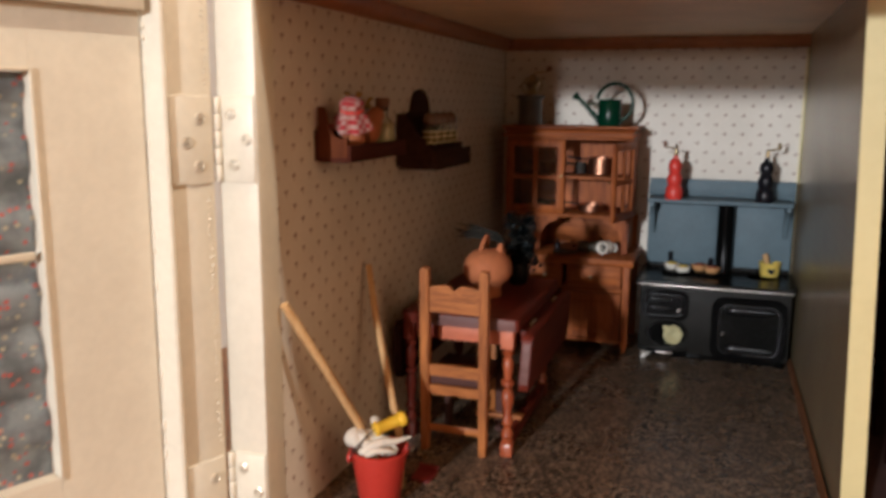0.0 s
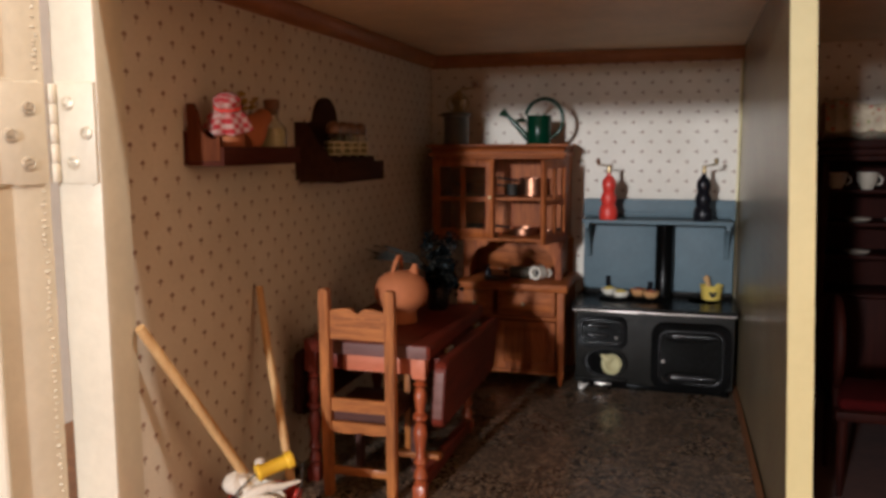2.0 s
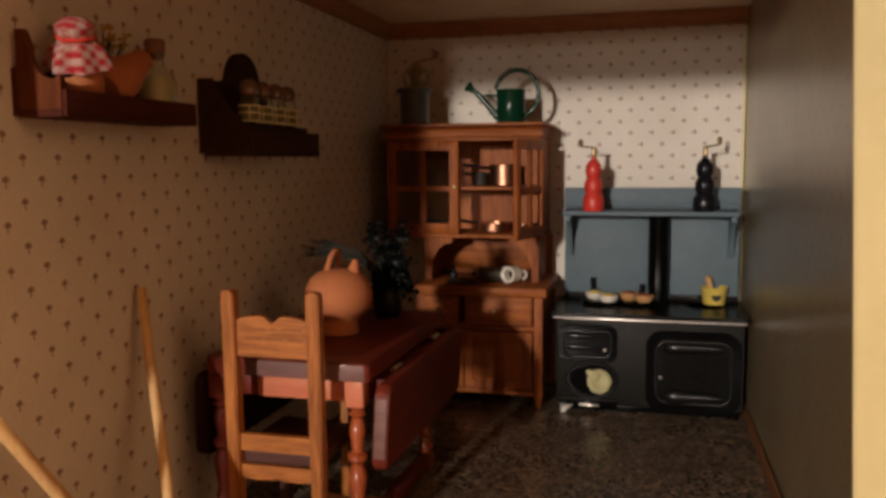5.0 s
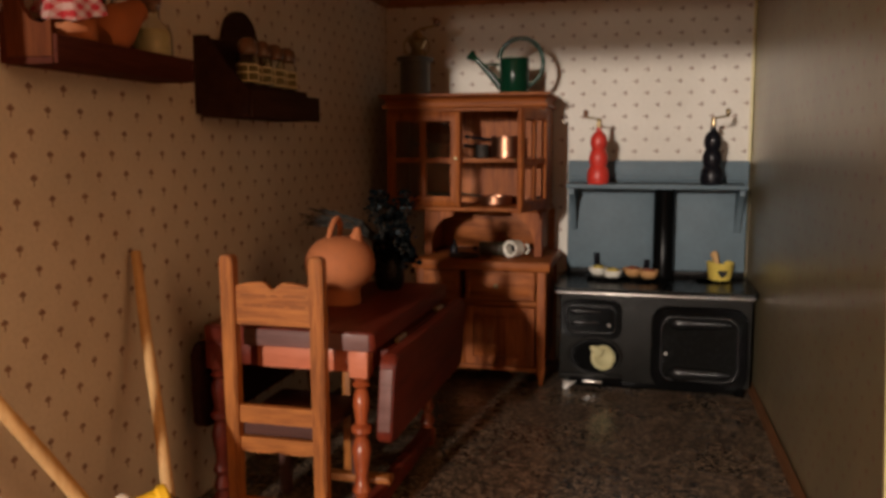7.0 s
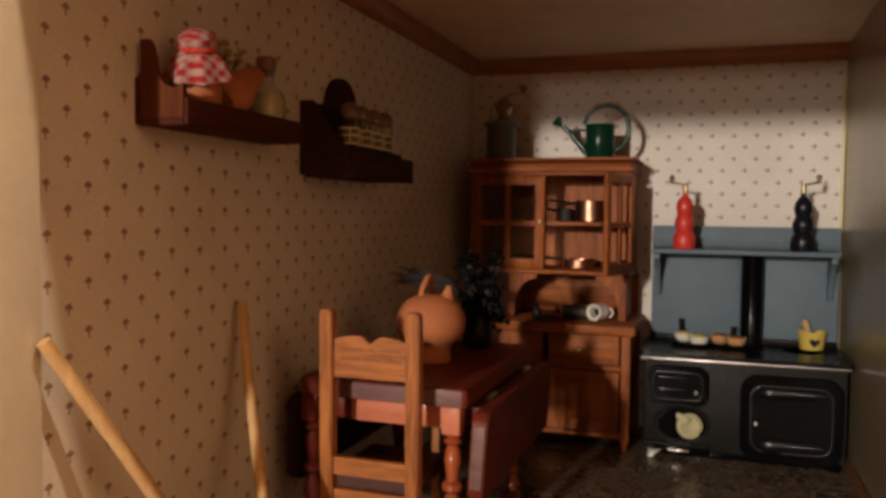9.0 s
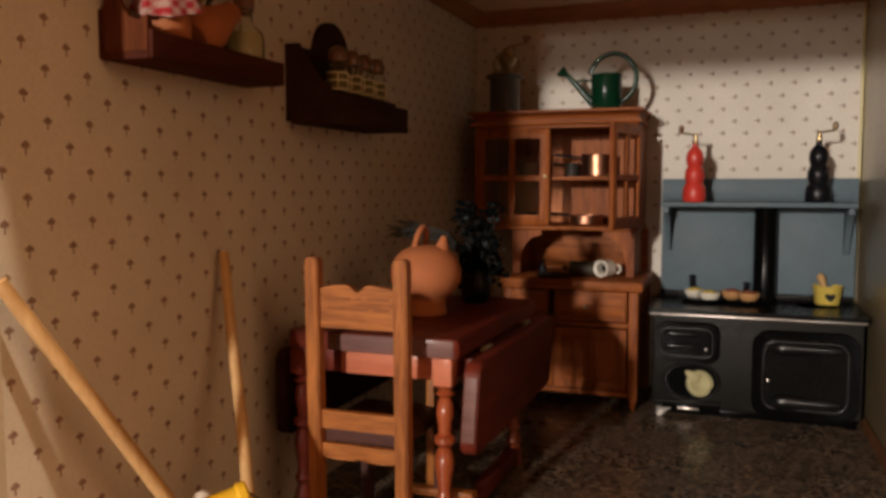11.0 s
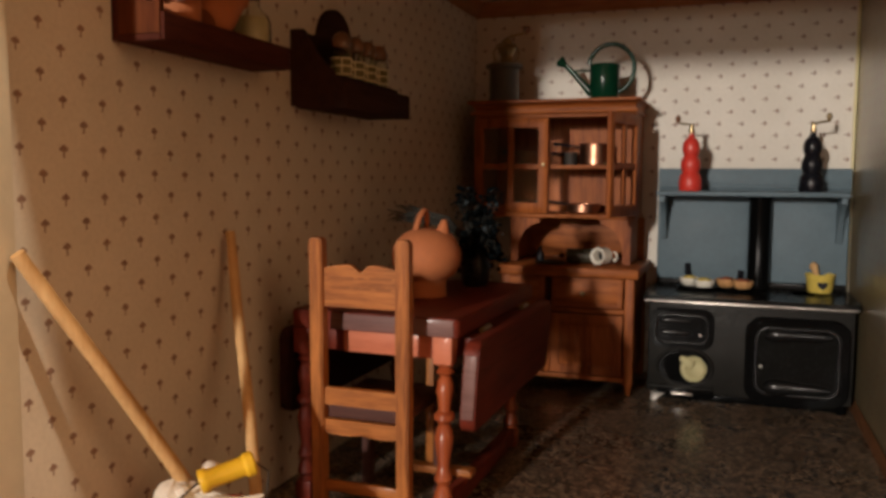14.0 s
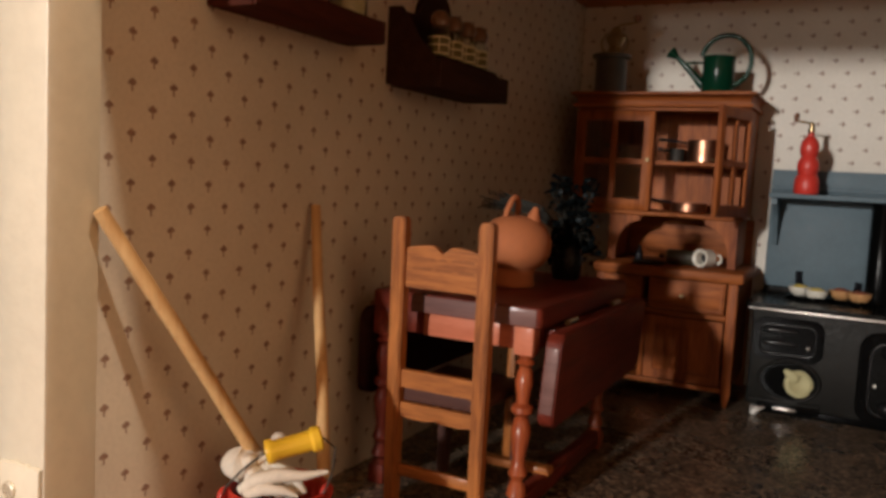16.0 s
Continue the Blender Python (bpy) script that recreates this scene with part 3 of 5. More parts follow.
body = [(0.0, 0.0), (0.085, 0.0), (0.09, 0.008), (0.084, 0.05), (0.09, 0.075), (0.125, 0.10), (0.148, 0.14), (0.152, 0.18), (0.146, 0.215), (0.128, 0.25), (0.10, 0.278), (0.06, 0.296), (0.0, 0.302)]
bm = lathe(B(), [(r * 0.99, z * 0.97 + 0.7625) for r, z in body], (0.485, -2.2, 0), 32)
part("body", bm, TERRA, J)
part("handle", tube(B(), [(0.452 - 0.006 * math.cos(t) + 0.018 * math.sin(t), -2.19 - 0.05 * math.cos(t), 1.03 + 0.098 * math.sin(t)) for t in (math.pi * n / 14 for n in range(15))], 0.0125), TERRA, J)
bm = lathe(B(), [(0.046, 0.0), (0.036, 0.026), (0.020, 0.064), (0.011, 0.088), (0.006, 0.088), (0.008, 0.05)], (0.546, -2.19, 1.005), 16, Matrix.Rotation(radians(11), 4, "Y"))
part("spout", bm, TERRA, J)

V = thing("flower_vase", (0.58, -1.80, 0.7625), "dark vase with dried blue flowers and bare twigs", "vase")
part("vase", lathe(B(), [(0.0, 0.7625), (0.055, 0.7625), (0.07, 0.80), (0.072, 0.86), (0.05, 0.93), (0.04, 0.97), (0.048, 0.99), (0.038, 0.988), (0.03, 0.95), (0.0, 0.90)], (0.58, -1.80, 0)), BLACKLAC, V, "nearly black vase")
rng = random.Random(5)
stems, buds, pale = B(), B(), B()
for n in range(46):
    a, r, up = rng.uniform(0, 6.28), rng.uniform(0.03, 0.14), rng.uniform(0.02, 0.23)
    tip = Vector((0.590 + 0.8 * r * math.cos(a), -1.80 + r * math.sin(a), 0.985 + up))
    root = Vector((0.58 + rng.uniform(-0.02, 0.02), -1.80 + rng.uniform(-0.02, 0.02), 0.93))
    tube(stems, [root, (root + tip) / 2 + Vector((0, 0, 0.03)), tip], [0.003, 0.0025, 0.002], 5)
    for k in range(5):
        q = tip + Vector([rng.uniform(-0.025, 0.025) for _ in range(3)])
        ball(buds if rng.random() < 0.88 else pale, q, rng.uniform(0.006, 0.014), rng.uniform(0.6, 1.2), 6)
low = B()
for n in range(44):  # low sprays that hang about the vase
    a, r = rng.uniform(0, 6.28), rng.uniform(0.05, 0.13)
    tip = Vector((0.60 + r * math.cos(a), -1.80 + r * math.sin(a), 1.03 - 1.1 * (r - 0.06) - rng.uniform(0.0, 0.12)))
    tube(stems, [Vector((0.58, -1.80, 0.97)), tip + Vector((0, 0, 0.03)), tip], [0.003, 0.0025, 0.002], 5)
    for k in range(4):
        ball(low, tip + Vector([rng.uniform(-0.028, 0.028) for _ in range(3)]), rng.uniform(0.008, 0.016), rng.uniform(0.6, 1.2), 6)
for n in range(16):
    root = Vector((0.58, -1.80, 0.94))
    tip = Vector((0.17 + rng.uniform(-0.03, 0.12), -1.84 + rng.uniform(-0.10, 0.10), 1.095 + rng.uniform(-0.035, 0.045)))
    mid = (root + tip) / 2 + Vector((0.03, 0, 0.045))
    tube(stems, [root, mid, tip], [0.005, 0.0045, 0.0025], 5)
    for k in range(3):
        s = rng.uniform(0.35, 0.9)
        p = mid.lerp(tip, s)
        tube(stems, [p, p + Vector((-0.06, rng.uniform(-0.03, 0.03), rng.uniform(-0.02, 0.03)))], [0.0035, 0.002], 4)
part("sprig", stems, STEM, V)
part("foliage", buds, LEAFBLUE, V)
part("foliage", low, LEAFBLUE, V)
part("blossom", pale, PETAL, V)


# ---- kitchen hutch ----
H = thing("hutch", (0.66, -0.3, 0), "cherry wood kitchen hutch with one glazed door open", "cupboard")
HX0, HX1, HF = 0.385, 1.190, -0.665
for x in (HX0 + 0.03, HX1 - 0.03):
    bm = box(B(), (x - 0.027, HF, 0.06), (x + 0.027, HF + 0.05, 0.692))
    lathe(bm, [(0.013, 0.0), (0.024, 0.062)], (x, HF + 0.025, 0), 8)
    part("front_post", bm, CHERRY, H)
    part("back_post", box(B(), (x - 0.027, -0.06, 0.0), (x + 0.027, -0.015, 0.692)), CHERRY, H)
    part("side_panel", box(B(), (x - 0.012, HF + 0.052, 0.10), (x + 0.012, -0.062, 0.692)), CHERRY, H)
part("back_board", box(B(), (HX0 + 0.03, -0.034, 0.10), (HX1 - 0.03, -0.016, 0.692)), CHERRY, H)
part("counter", box(B(), (HX0 - 0.012, HF - 0.03, 0.694), (HX1 + 0.024, -0.012, 0.752), 0.012), CHERRYX, H, "rounded wooden counter board")
part("bottom_rail", box(B(), (HX0 + 0.058, HF + 0.008, 0.075), (HX1 - 0.058, HF + 0.04, 0.105)), CHERRYX, H)
part("shelf_board", box(B(), (HX0 + 0.045, HF + 0.045, 0.09), (HX1 - 0.045, -0.036, 0.104)), CHERRYX, H)
part("middle_rail", box(B(), (HX0 + 0.058, HF + 0.006, 0.478), (HX1 - 0.058, HF + 0.04, 0.508)), CHERRYX, H)
part("divider", box(B(), (0.662, HF + 0.006, 0.107), (0.695, HF + 0.04, 0.476)), CHERRY, H)


def drawer(x0, x1):
    d = part("drawer", box(B(), (x0, HF + 0.002, 0.512), (x1, HF + 0.2, 0.688), 0.004), CHERRYX, H)
    bm = B()
    frame_of(bm, rounded(x0 + 0.012, 0.524, x1 - 0.012, 0.676, 0.006), rounded(x0 + 0.026, 0.538, x1 - 0.026, 0.662, 0.006), "y", HF - 0.006, HF + 0.001)
    part("moulding", bm, CHERRYX, d)
    lathe(bm := B(), [(0.006, 0.0), (0.006, 0.012), (0.014, 0.018), (0.015, 0.026), (0.009, 0.034), (0.0, 0.035)], ((x0 + x1) / 2 - 0.02, HF + 0.001, 0.60), 14, Matrix.Rotation(radians(90), 4, "X"))
    part("knob", bm, BRASS, d, "small brass knob")


drawer(0.44, 0.658), drawer(0.70, 1.122)


def base_door(x0, x1):
    d = part("door", box(B(), (x0, HF + 0.012, 0.112), (x1, HF + 0.032, 0.472), 0.004), CHERRY, H)
    bm = B()
    frame_of(bm, rounded(x0, 0.112, x1, 0.472, 0.004), rounded(x0 + 0.05, 0.162, x1 - 0.05, 0.422, 0.004), "y", HF + 0.001, HF + 0.0115)
    part("door_frame", bm, CHERRY, d)
    bm = box(B(), (x0 + 0.066, HF + 0.004, 0.178), (x1 - 0.066, HF + 0.0115, 0.406), 0.006)
    part("panel", bm, CHERRY, d)


base_door(0.70, 1.122)
# scalloped brackets and the back of the open shelf
part("splash_board", box(B(), (HX0 + 0.02, -0.034, 0.754), (HX1 - 0.02, -0.016, 1.028)), CHERRYX, H)
for x in (0.385, 1.105):
    part("shelf_side", box(B(), (x, -0.420, 0.754), (x + 0.024, -0.036, 1.028), 0.003), CHERRY, H)
for x, k in ((0.385, 1), (1.131, -1)):
    out = [(x, 0.7535), (x + k * 0.045, 0.7535), (x + k * 0.045, 0.80)]
    out += [(x + k * (0.045 + 0.135 * (1 - math.cos(t))), 0.80 + 0.195 * math.sin(t)) for t in (radians(90) * n / 10 for n in range(1, 11))]
    out += [(x + k * 0.19, 1.028), (x, 1.028)]
    bm = B()
    plate(bm, out, "y", -0.442, -0.421)
    part("arched_bracket", bm, CHERRY, H)
UX0, UX1, UF = 0.145, 1.146, -0.45
for x in (UX0, UX1 - 0.022):
    part("upper_side", box(B(), (x, UF, 1.03), (x + 0.022, -0.018, 1.70), 0.003), CHERRY, H)
part("upper_back", box(B(), (UX0 + 0.024, -0.034, 1.056), (UX1 - 0.024, -0.018, 1.678), 0.0), CHERRY, H)
part("upper_floor", box(B(), (UX0 - 0.012, UF - 0.025, 1.03 - 0.0), (UX1 + 0.012, -0.019, 1.055), 0.008), CHERRYX, H)
part("upper_top", box(B(), (UX0 + 0.024, UF + 0.002, 1.68), (UX1 - 0.024, -0.019, 1.70), 0.002), CHERRYX, H)
part("shelf", box(B(), (UX0 + 0.024, UF + 0.03, 1.335), (UX1 - 0.024, -0.036, 1.357), 0.003), CHERRYX, H)
part("centre_post", box(B(), (0.598, UF + 0.003, 1.057), (0.622, UF + 0.028, 1.678), 0.003), CHERRY, H)
part("head_rail", box(B(), (UX0 + 0.024, UF - 0.02, 1.648), (UX1 - 0.024, UF - 0.001, 1.667), 0.003), CHERRYX, H)
bm = B()
rings = []
for o, z in ((0.006, 1.668), (0.028, 1.669), (0.033, 1.677), (0.031, 1.688), (0.004, 1.693), (0.003, 1.704), (0.010, 1.718), (0.028, 1.730), (0.050, 1.737), (0.056, 1.741), (0.056, 1.751), (0.052, 1.755)):
    k = 0.62 * o
    rings.append([bm.verts.new(p) for p in ((UX0 - k, -0.012, z), (UX0 - k, UF - 0.02 - o, z), (UX1 + k, UF - 0.02 - o, z), (UX1 + k, -0.012, z))])
for a, b in zip(rings, rings[1:]):
    for n in range(4):
        bm.faces.new([a[n], a[(n + 1) % 4], b[(n + 1) % 4], b[n]])
bm.faces.new(rings[0]), bm.faces.new(rings[-1])
part("cornice", bm, CHERRYX, H, "moulded wooden cornice with a hollow")


def glazed_door(m, w, label, glazed=True):
    """A two by two paned door, made flat from its hinge side at u = 0, then set at the pose m."""
    z0, z1, st, mu = 1.058, 1.645, 0.060, 0.020
    zm = (z0 + z1) / 2 - 0.005
    bm = B()
    frame_of(bm, [(0, z0), (w, z0), (w, z1), (0, z1)], [(st, z0 + 0.065), (w - st, z0 + 0.065), (w - st, z1 - 0.058), (st, z1 - 0.058)], "y", 0.0, 0.026)
    bmesh.ops.bevel(bm, geom=bm.edges[:], offset=0.003, segments=1, affect="EDGES")
    bm.transform(m)
    d = part("glazed_door", bm, CHERRY, H, label)
    for a, b in (((w / 2 - mu, 0.003, z0 + 0.064), (w / 2 + mu, 0.023, z1 - 0.057)), ((st - 0.001, 0.004, zm - 0.018), (w / 2 - mu, 0.022, zm + 0.018)), ((w / 2 + mu, 0.004, zm - 0.018), (w - st + 0.001, 0.022, zm + 0.018))):
        bm = box(B(), a, b, 0.003, 1)
        bm.transform(m)
        part("muntin", bm, CHERRY, d)
    for u0, u1 in () if not glazed else ((st + 0.001, w / 2 - mu - 0.001), (w / 2 + mu + 0.001, w - st - 0.001)):
        for v0, v1 in ((z0 + 0.066, zm - 0.019), (zm + 0.019, z1 - 0.059)):
            g = box(B(), (u0, 0.011, v0), (u1, 0.013, v1), 0)
            g.transform(m)
            part("pane", g, GLASS, d).visible_shadow = False
    k = lathe(B(), [(0.005, 0.0), (0.005, 0.01), (0.012, 0.016), (0.012, 0.023), (0.0, 0.028)], (w - 0.024, 0.0, zm + 0.012), 12, Matrix.Rotation(radians(90), 4, "X"))
    k.transform(m)
    part("knob", k, BRASS, d, "tiny brass knob")


glazed_door(Matrix.Translation((UX0 + 0.002, UF - 0.026, 0)), 0.474, "closed paned cupboard door")
glazed_door(Matrix.Translation((UX1 + 0.006, UF - 0.010, 0)) @ Matrix.Rotation(radians(-103.5), 4, "Z"), 0.455, "paned cupboard door standing open, without glass", False)


# ---- things in and on the hutch ----
def pan(name, x, y, z, r, h, mat, ang, label, shape="saucepan"):
    P = thing(name, (x, y, z), label, "pan")
    part("body", lathe(B(), [(0, z), (r * 0.92, z), (r, z + 0.008), (r, z + h), (r * 1.05, z + h + 0.004), (r * 0.95, z + h + 0.002), (r * 0.93, z + 0.014), (0, z + 0.012)], (x, y, 0), 24), mat, P)
    d = Vector((math.cos(ang), math.sin(ang), 0.12))
    p = Vector((x, y, z + h * 0.8)) + d * r
    part("handle", tube(B(), [p, p + d * r * 0.9, p + d * r * 1.7], [0.007, 0.008, 0.01], 8), BLACKLAC, P, "dark handle")


pan("saucepan", 0.865, -0.17, 1.3575, 0.100, 0.135, COPPER, radians(190), "copper saucepan with dark handle on the cupboard shelf")
pan("saucepan", 0.69, -0.10, 1.3575, 0.045, 0.085, GREYTIN, radians(200), "dark tin saucepan on the cupboard shelf")
pan("saucepan", 0.42, -0.18, 1.3575, 0.06, 0.09, COPPER, radians(200), "copper saucepan behind the glazed door")
pan("saucepan", 0.80, -0.19, 1.0555, 0.105, 0.055, COPPER, radians(195), "low copper pan on the cupboard floor")
pan("saucepan", 0.985, -0.20, 1.0555, 0.048, 0.04, COPPER, radians(40), "small copper pan on the cupboard floor")
pan("saucepan", 0.40, -0.17, 1.0555, 0.06, 0.07, GREYTIN, radians(10), "dark tin pan behind the glazed door")
M_ = thing("mug", (0.965, -0.48, 0.7525), "white mug lying on its side on the hutch counter", "mug")
part("body", lathe(B(), [(0, 0.0), (0.040, 0.0), (0.052, 0.006), (0.052, 0.09), (0.046, 0.092), (0.034, 0.085), (0.032, 0.02), (0, 0.016)], (0.985, -0.44, 0.805), 22, Matrix.Rotation(radians(-25), 4, "Z") @ Matrix.Rotation(radians(88), 4, "X")), PORCELAIN, M_)
part("inside", lathe(B(), [(0, 0.03), (0.028, 0.03), (0.0285, 0.034), (0, 0.036)], (0.985, -0.44, 0.808), 18, Matrix.Rotation(radians(-25), 4, "Z") @ Matrix.Rotation(radians(88), 4, "X")), BLACKLAC, M_, "dark inside")
part("handle", tube(B(), [(1.035 + 0.022 * math.sin(t), -0.47, 0.805 + 0.026 * math.cos(t)) for t in (math.pi * n / 10 for n in range(11))], 0.007, 8), PORCELAIN, M_)
R_ = thing("rolling_pin", (0.80, -0.46, 0.7525), "dull green grey rolling pin lying on the hutch counter", "rolling pin")
ax = Matrix.Rotation(radians(90), 4, "Y")
part("roller", lathe(B(), [(0, 0.0), (0.040, 0.002), (0.044, 0.012), (0.044, 0.148), (0.040, 0.158), (0, 0.16)], (0.745, -0.44, 0.797), 20, ax), plain("olive_glaze", (0.06, 0.05, 0.03), 0.5), R_)
for a, b in ((0.70, 0.735), (0.895, 0.92)):
    part("grip", lathe(B(), [(0.006, 0), (0.012, 0.01), (0.013, b - a - 0.006), (0, b - a)], (a, -0.46, 0.797), 12, ax), DARKWOOD, R_)
single("bottle", lathe(B(), [(0, 0), (0.022, 0), (0.024, 0.01), (0.024, 0.05), (0.012, 0.072), (0.010, 0.092), (0.013, 0.096), (0, 0.098)], (0.58, -0.45, 0.7525), 16), BLACKLAC, (0.58, -0.45, 0.7525), "small dark bottle on the hutch counter", "bottle")
single("tray", lathe(B(), [(0, 0), (0.085, 0.0), (0.1, 0.012), (0.097, 0.015), (0.083, 0.005), (0, 0.005)], (0.66, -0.53, 0.7525), 24), GREYTIN, (0.66, -0.53, 0.7525), "flat dark tin plate on the hutch counter", "plate")

G = thing("coffee_mill", (0.30, -0.30, 1.763), "dark coffee mill with brass hopper and crank", "coffee mill")
part("body", lathe(B(), [(0, 1.763), (0.098, 1.763), (0.10, 1.775), (0.094, 1.785), (0.094, 1.97), (0.115, 1.975), (0.117, 1.995), (0.09, 2.003), (0, 2.003)], (0.30, -0.30, 0), 28), MILLGREY, G)
part("hopper", lathe(B(), [(0.05, 2.003), (0.042, 2.02), (0.035, 2.05), (0.05, 2.075), (0.062, 2.10), (0.05, 2.115), (0.032, 2.12), (0.03, 2.15), (0.014, 2.165), (0.0, 2.168)], (0.315, -0.30, 0), 20), BRASS, G, "brass hopper")
for a in range(3):
    t = radians(120 * a + 50)
    part("cage", tube(B(), [(0.315 + r * math.cos(t), -0.30 + r * math.sin(t), z) for r, z in ((0.04, 2.005), (0.085, 2.04), (0.095, 2.08), (0.07, 2.12), (0.02, 2.145))], 0.006, 6), BRASS, G)
part("crank", tube(B(), [(0.315, -0.30, 2.16), (0.34, -0.30, 2.175), (0.40, -0.305, 2.182), (0.445, -0.31, 2.188)], 0.007, 8), BRASS, G)
part("crank_knob", lathe(B(), [(0.008, 0), (0.012, 0.008), (0.024, 0.02), (0.025, 0.035), (0.014, 0.048), (0, 0.05)], (0.447, -0.31, 2.182), 14), CORK, G, "brown crank knob")
G.location += Vector((0.01, -0.08, -0.0078)) * S

W = thing("watering_can", (0.93, -0.32, 1.763), "glossy dark green enamel watering can", "watering can")
part("body", lathe(B(), [(0, 1.763), (0.090, 1.763), (0.095, 1.77), (0.09, 1.778), (0.09, 1.955), (0.094, 1.962), (0.09, 1.972), (0.082, 1.967), (0.082, 1.80), (0, 1.795)], (0.938, -0.32, 0), 32), GREEN, W)
part("spout", tube(B(), [(0.86, -0.32, 1.80), (0.80, -0.325, 1.87), (0.745, -0.33, 1.93), (0.70, -0.335, 1.975)], [0.026, 0.021, 0.017, 0.014], 12), GREEN, W)
part("rose", lathe(B(), [(0.012, 0.0), (0.018, 0.015), (0.034, 0.05), (0.034, 0.056), (0.0, 0.06)], (0.706, -0.335, 1.968), 18, Matrix.Rotation(radians(-52), 4, "Y")), GREEN, W, "sprinkler head")
part("spout_brace", tube(B(), [(0.862, -0.325, 1.935), (0.80, -0.33, 1.94), (0.745, -0.333, 1.935)], 0.007, 8), GREEN, W)
part("handle", tube(B(), [(0.975 + 0.138 * math.cos(t), -0.32, 1.945 + 0.147 * math.sin(t)) for t in (radians(168) - radians(270) * n / 28 for n in range(29))], 0.0145, 10), GREEN, W, "round hoop handle")
W.location += Vector((0.01, -0.08, -0.0078)) * S


# ---- stove ----
K = thing("stove", (1.8, -0.3, 0), "grey and black enamel range with blue splashback", "stove")
SX0, SX1, SF = 1.270, 2.352, -0.66
part("body", box(B(), (SX0, SF + 0.012, 0.05), (SX1, -0.05, 0.572), 0.012), STEEL, K, "dull grey steel body")
part("plinth", box(B(), (SX0 + 0.02, SF + 0.06, 0.0), (SX1 - 0.02, -0.06, 0.049), 0.004), BLACKENAMEL, K)
bm = B()
plate(bm, rounded(SX0 - 0.035, SF - 0.035, SX1 + 0.022, -0.03, 0.03), "z", 0.588, 0.612)
part("hob", bm, IRON, K, "black iron hob plate")
part("front_rail", box(B(), (SX0 - 0.022, SF - 0.03, 0.572), (SX1 + 0.012, SF + 0.011, 0.5875), 0.006), NICKEL, K, "bright nickel rail")
for x in (SX1 - 0.05,):
    part("foot", lathe(B(), [(0.03, 0), (0.034, 0.008), (0.022, 0.03), (0.026, 0.05)], (x, SF + 0.05, 0), 12), BLACKENAMEL, K)
for x, y, r in ((1.50, -0.30, 0.10), (1.70, -0.30, 0.10), (2.15, -0.30, 0.11)):
    part("hob_ring", lathe(B(), [(r - 0.006, 0.6125), (r - 0.006, 0.6155), (r, 0.6155), (r, 0.6125)], (x, y, 0), 28), BLACKENAMEL, K)


def oven_door(name, x0, z0, x1, z1, r, bars, knob):
    bm = B()
    plate(bm, rounded(x0, z0, x1, z1, r), "y", SF - 0.012, SF + 0.0115)
    edge = [e for e in bm.edges if e.verts[0].co.y < SF - 0.011 and e.verts[1].co.y < SF - 0.011]
    bmesh.ops.bevel(bm, geom=edge, offset=0.008, segments=3, affect="EDGES")
    d = part(name, bm, BLACKENAMEL, K, "glossy black enamel door")
    bm = B()
    frame_of(bm, rounded(x0 + 0.03, z0 + 0.025, x1 - 0.03, z1 - 0.025, r * 0.8), rounded(x0 + 0.05, z0 + 0.042, x1 - 0.05, z1 - 0.042, r * 0.7), "y", SF - 0.02, SF - 0.012)
    part("rim", bm, BLACKENAMEL, d)
    inset = 0.058 if x1 - x0 > 0.45 else 0.036
    path = [(u, SF - 0.016, v) for u, v in rounded(x0 + inset, z0 + inset, x1 - inset, z1 - inset, r * 0.7)]
    part("bead", tube(B(), path, 0.011 if inset > 0.05 else 0.008, 10, True), RIBGLOSS, d, "raised glossy bead")
    if x1 - x0 > 0.45:
        bm = B()
        plate(bm, rounded(x0 + 0.055, z0 + 0.047, x1 - 0.055, z1 - 0.047, r * 0.6), "y", SF - 0.0165, SF - 0.0122)
        part("inner_panel", bm, DOORGREY, d, "dull grey inner panel")
    for bx0, bx1, bz, br in bars:
        run = [0.0, 0.06, 0.2, 0.45, 0.8, 1.0]
        swell = [0.35, 0.85, 1.0, 0.8, 0.72, 0.3]
        bm = tube(B(), [(bx0 + (bx1 - bx0) * q, 0.0, bz) for q in run], [br * q for q in swell], 16)
        for v in bm.verts:
            v.co.y = SF - 0.014 + 0.75 * v.co.y
        part("rib", bm, RIBGLOSS, d, "raised glossy black rib")
    kx, kz = knob
    part("knob", lathe(B(), [(0.005, 0), (0.005, 0.010), (0.009, 0.014), (0.009, 0.020), (0, 0.024)], (kx, SF - 0.018, kz), 14, Matrix.Rotation(radians(90), 4, "X")), NICKEL, d, "worn nickel knob")


oven_door("oven_door", 1.800, 0.036, 2.335, 0.520, 0.095, [(1.90, 2.24, 0.425, 0.040), (1.90, 2.24, 0.132, 0.046)], (1.884, 0.248))
oven_door("warming_door", 1.286, 0.310, 1.632, 0.540, 0.06, [(1.335, 1.51, 0.470, 0.020), (1.335, 1.51, 0.402, 0.020)], (1.562, 0.395))
# Flat black plate stands for the shade inside the fire opening.
bm = B()
plate(bm, [(1.480 + 0.128 * math.cos(t), 0.205 + 0.090 * math.sin(t)) for t in (2 * math.pi * n / 32 for n in range(32))], "y", SF + 0.004, SF + 0.0115)
part("fire_hole", bm, HOLEBLACK, K, "black plate for the shade in the oval fire opening")
bm = B()
